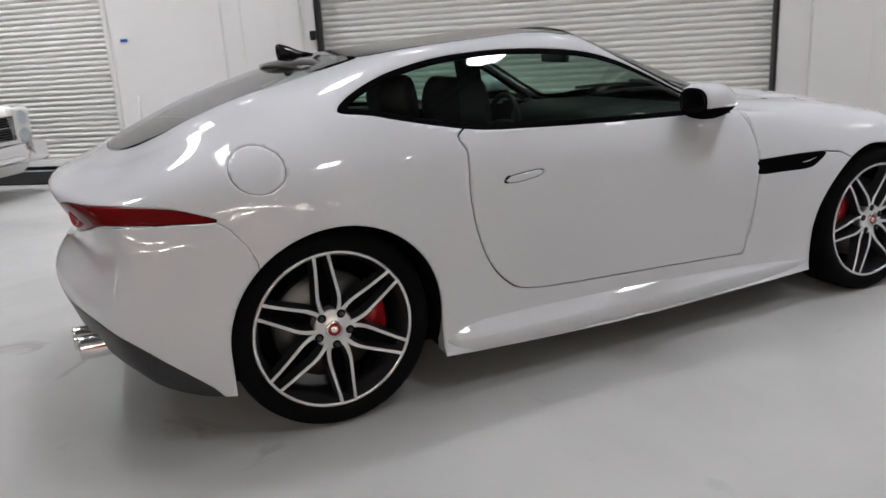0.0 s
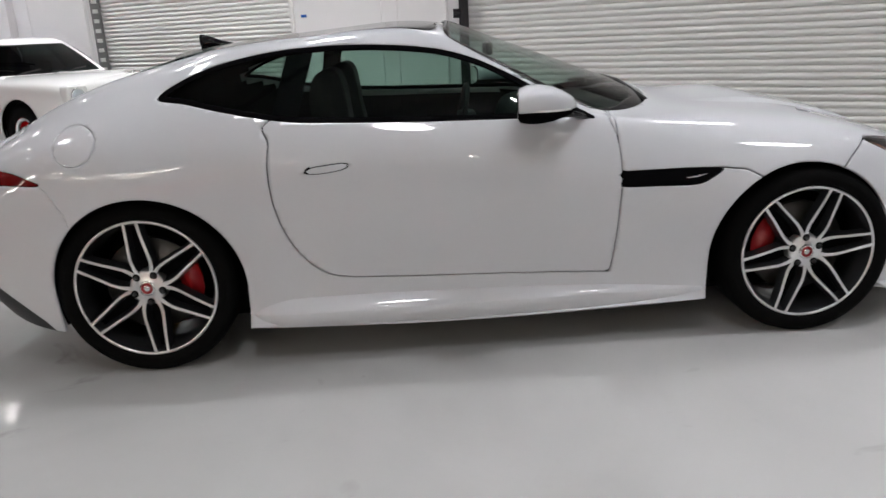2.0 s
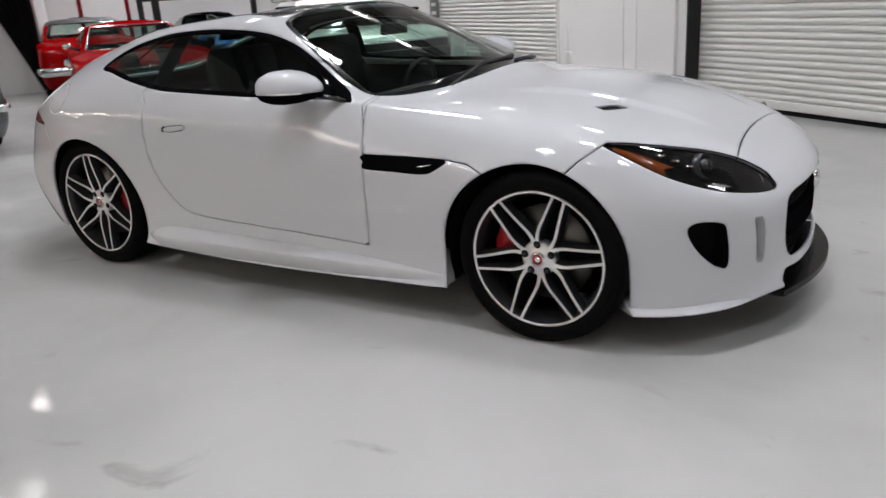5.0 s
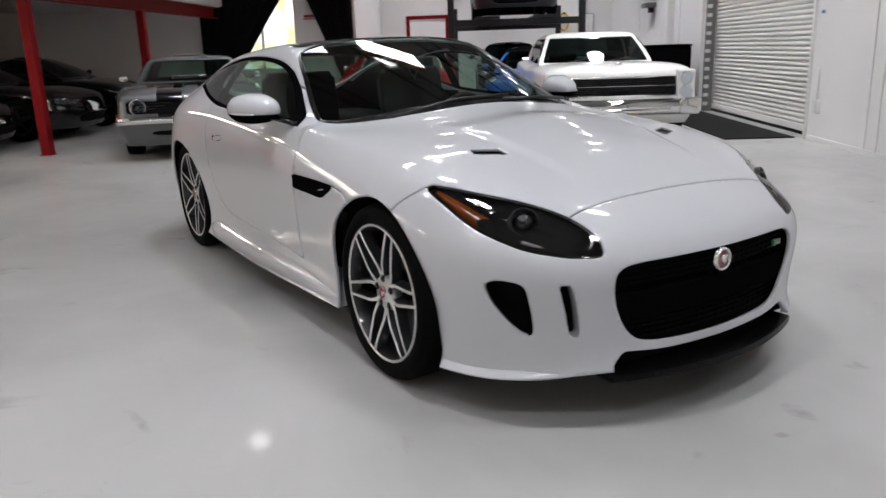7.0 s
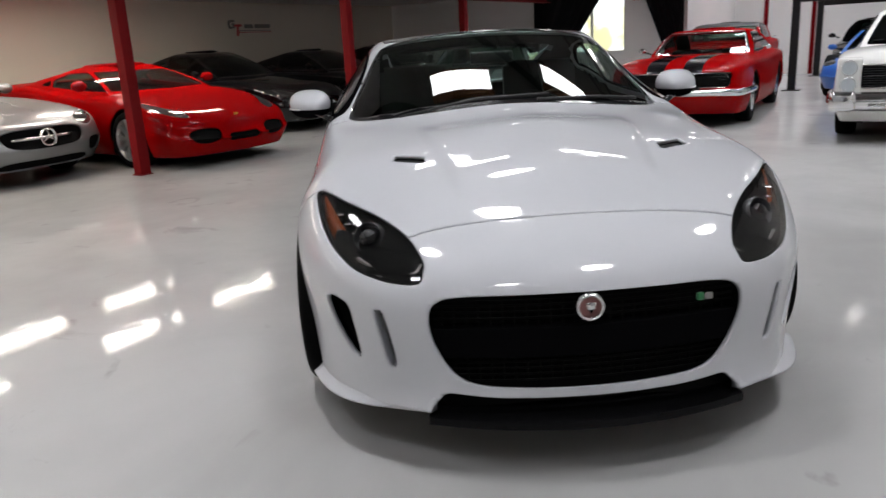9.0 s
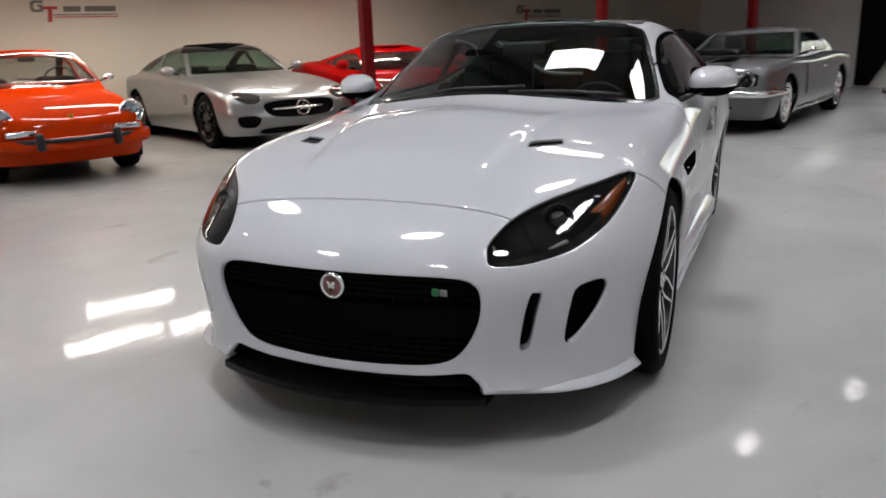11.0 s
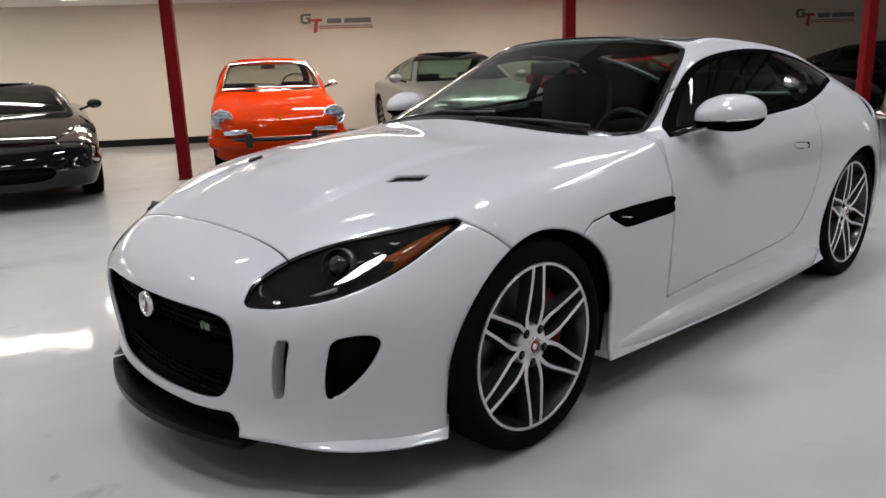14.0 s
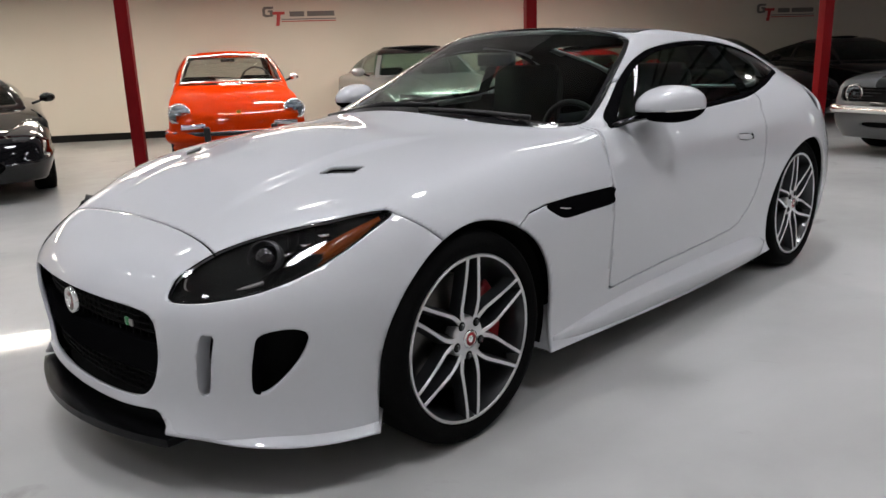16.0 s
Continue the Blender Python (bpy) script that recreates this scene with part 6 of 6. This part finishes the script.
def red_muscle():
    car = road_car("red_muscle_coupe", "red classic fastback coupe with black bonnet stripes", M_FRED, at(-7.72, 4.39, -33), 2.74, .98, 1.05, .91,
                   [(-2.35, .82), (-2.1, .88), (-1.6, .91), (-.9, .90), (0, .88), (.75, .88), (1.3, .88), (1.9, .85), (2.2, .80), (2.32, .75)],
                   dict(xr=-1.9, xrt=-.75, xft=.05, xf=.66, zt=1.25, wb=.76, wt=.60, a=.025, c=.10, sill=.02, head=.06), r=.33, rim=.2, spokes=5, rim_mat=M_CHROME, nose=.14, tail=.12,
                   grilles=[([(0, .70), (.4, .70), (.70, .70), (.72, .62), (.68, .53), (.4, .52), (0, .52), (-.3, .52), (-.3, .70)], M_DARK)],
                   bumper=(.46, M_CHROME, .035), stripes=[(.12, .36, M_BLACK)], glass_mat=M_SCREEN)
    round_lamps(car, [(2.22, .60, .61)], .085, M_CHROME)
    part("grille_frame", tube_bm([(2.27, -.70, .52), (2.30, 0, .515), (2.27, .70, .52), (2.27, .72, .70), (2.30, 0, .705), (2.27, -.72, .70)], .010, 6, closed=True), M_CHROME, car, "chrome grille frame")
    for k in range(4):
        part("grille_bar", box_bm(2.24, 2.25, -.66, .66, .545 + .036 * k, .55 + .036 * k, .002), M_GREY, car, "thin grille bar", smooth=False)
    part("windscreen_frame", tube_bm([(.60, -.66, .915), (.30, -.60, 1.09), (.08, -.54, 1.205), (.08, .54, 1.205), (.30, .60, 1.09), (.60, .66, .915)], .010, 6), M_CHROME, car, "chrome windscreen frame")
    car_mirrors(car, .45, .80, .97, M_CHROME, (1, -1), .6)
    return car


def red_wagon():
    car = road_car("red_classic_sedan", "red vintage car with round headlamps and chrome bumper", M_FRED, at(-11.95, 6.5, -32), 2.85, .9, 1.1, .90,
                   [(-2.45, .92), (-2.1, 1.0), (-1.5, 1.02), (-.6, 1.0), (.4, .98), (1.2, .98), (1.9, .94), (2.2, .9), (2.3, .84)],
                   dict(xr=-1.6, xrt=-1.0, xft=.0, xf=.5, zt=1.36, wb=.76, wt=.64, a=.03, c=.10, posts=(-.4,), sill=.03), r=.34, rim=.19, spokes=0, rim_mat=M_CHROME, nose=.2, tail=.2,
                   grilles=[([(0, .72), (.4, .72), (.5, .62), (.4, .52), (0, .52), (-.3, .52), (-.3, .72)], M_CHROME)], bumper=(.48, M_CHROME, .06), glass_mat=M_SCREEN, roof_mat=M_TRIM)
    round_lamps(car, [(2.12, .66, .76)], .10, M_CHROME)
    return car


def white_cruiser():
    car = road_car("white_classic_coupe", "big white classic two-door car with stacked headlamps", M_CREAM, at(-5.22, 6.31, -34.6), 3.29, .88, 1.45, 1.0,
                   [(-3.05, .92), (-2.8, .98), (-2.0, .98), (-1.0, .95), (0, .93), (.9, .95), (1.6, .96), (2.2, .95), (2.45, .92), (2.52, .86)],
                   dict(xr=-1.85, xrt=-1.35, xft=.08, xf=.72, zt=1.40, wb=.84, wt=.67, a=.028, c=.16, sill=.02), r=.36, rim=.2, spokes=0, rim_mat=M_CHROME, nose=.06, tail=.08, sill=.22,
                   grilles=[([(0, .80), (.4, .80), (.69, .80), (.71, .70), (.69, .58), (.4, .58), (0, .58), (-.3, .58), (-.3, .80)], M_DARK)], bumper=(.44, M_CHROME, .075), glass_mat=M_TEAL)
    round_lamps(car, [(2.50, .82, .78), (2.50, .82, .61)], .075, M_CHROME)
    for k in range(9):
        z = .595 + .0245 * k
        part("grille_bar", box_bm(2.475, 2.488, -.69, .69, z, z + .007), M_CHROME if k == 4 else M_GREY, car, "grille bar", smooth=False)
    part("licence_plate", box_bm(2.585, 2.60, -.17, .17, .39, .50, .006), M_TRIM, car, "dark plate with plain bars")
    part("plate_bar", box_bm(2.601, 2.606, -.12, .12, .43, .46, .002), M_LOGO_RED, car, "red plain bar")
    part("bonnet_badge", box_bm(2.36, 2.38, -.05, .05, .955, .985, .006), M_CHROME, car, "small chrome bonnet crest")
    part("bumper_guard", box_bm(2.56, 2.63, -.62, .62, .37, .42, .015), M_CHROME, car, "lower chrome bumper lip")
    part("grille_frame", tube_bm([(2.49, -.70, .575), (2.49, .70, .575), (2.49, .70, .805), (2.49, -.70, .805)], .012, 6, closed=True), M_CHROME, car, "chrome grille frame")
    part("bonnet_crease", box_bm(.9, 2.3, -.012, .012, .955, .982, .006), M_CREAM, car, "raised bonnet centre line")
    for k in (0, 1):
        part("wiper", tube_bm([(.76, -.45 + .6 * k, .97), (.68, -.10 + .6 * k, 1.02)], .008, 6), M_TRIM, car, "black wiper")
    for s in (1, -1):
        part("lamp_housing", box_bm(2.36, 2.505, s * .82 - .115, s * .82 + .115, .505, .885, .035, 3), M_CREAM, car, "white fender end round the lamps")
        part("corner_bumper", box_bm(2.40, 2.62, s * .86 - .13, s * .86 + .13, .34, .55, .05, 3), M_CHROME, car, "chrome bumper end")
    return car


def dark_car(name, label, place, zt=1.27, hw=.93, wb=2.65, long=.95, lamp_round=False, paint=None, low=1.0):
    car = road_car(name, label, paint or M_BLACKCAR, place, wb, long, .98, hw,
                   [(x, z * low) for x, z in ((-2.3, .78), (-2.0, .88), (-1.4, .94), (-.6, .93), (.2, .90), (.8, .87), (1.4, .80), (1.9, .69), (2.15, .60), (2.27, .53))],
                   dict(xr=-1.65, xrt=-.6, xft=.05, xf=.80, zt=zt, wb=.77, wt=.56, a=.03, c=.10, posts=(-.5,), sill=.03), r=.335, rim=.24, spokes=5, rim_mat=M_GREY, nose=.30, tail=.2,
                   lamps=() if lamp_round else [[(.55, .60), (.66, .66), (.80, .70), (.82, .62), (.70, .55)]],
                   grilles=[([(0, .40), (.3, .40), (.5, .37), (.46, .28), (.2, .26), (0, .26), (-.3, .26), (-.3, .40)], M_DARK)], pinch=.04, glass_mat=M_TEAL, roof_mat=M_BLACKCAR, lamp_mat=M_SMOKED)
    if lamp_round:
        round_lamps(car, [(1.82, .66, .62)], .10, M_CHROME, 30)
    car_mirrors(car, .42, .88, .98 * low, paint or M_BLACKCAR, (1, -1), .8)
    return car


orange_coupe()
silver_gt()
red_sports()
steel_coupe()
red_muscle()
red_wagon()
white_cruiser()
dark_car("black_sports_car", "glossy black low sports coupe beside the red post", at(.70, -7.45, 73), 1.12, .965, 2.68, low=.90)
dark_car("black_sedan", "black coupe parked in the shade under the mezzanine", at(-9.7, -3.6, 60), 1.33, .93, 2.75)
dark_car("dark_roadster", "dark rear-engined sports car with round headlamps in the shade", at(-11.3, -1.9, 58), 1.27, .9, 2.4, .9, True)
dark_car("black_coupe", "black coupe at the dim end of the row", at(-13.4, -.5, 58), 1.3, .92, 2.7)
dark_car("blue_hatchback", "bright blue small car behind the white classic car", at(-9.25, 8.5, -45), 1.2, .85, 2.5, .8, False, M_BLUE, .84)
dark_car("lifted_grey_car", "dark grey tall car standing on the raised lift deck", pose(0, 0, 1.86) @ HALL @ pose(15.2, -1.4, 0, 0, 0, 180), 1.6, 1.0, 2.6, .95, False, M_GUNDARK, 1.12)
dark_car("black_car_under_lift", "black car parked under the lift deck", HALL @ pose(16.0, -1.4, 0, 0, 0, 180), 1.3, .9, 2.6)
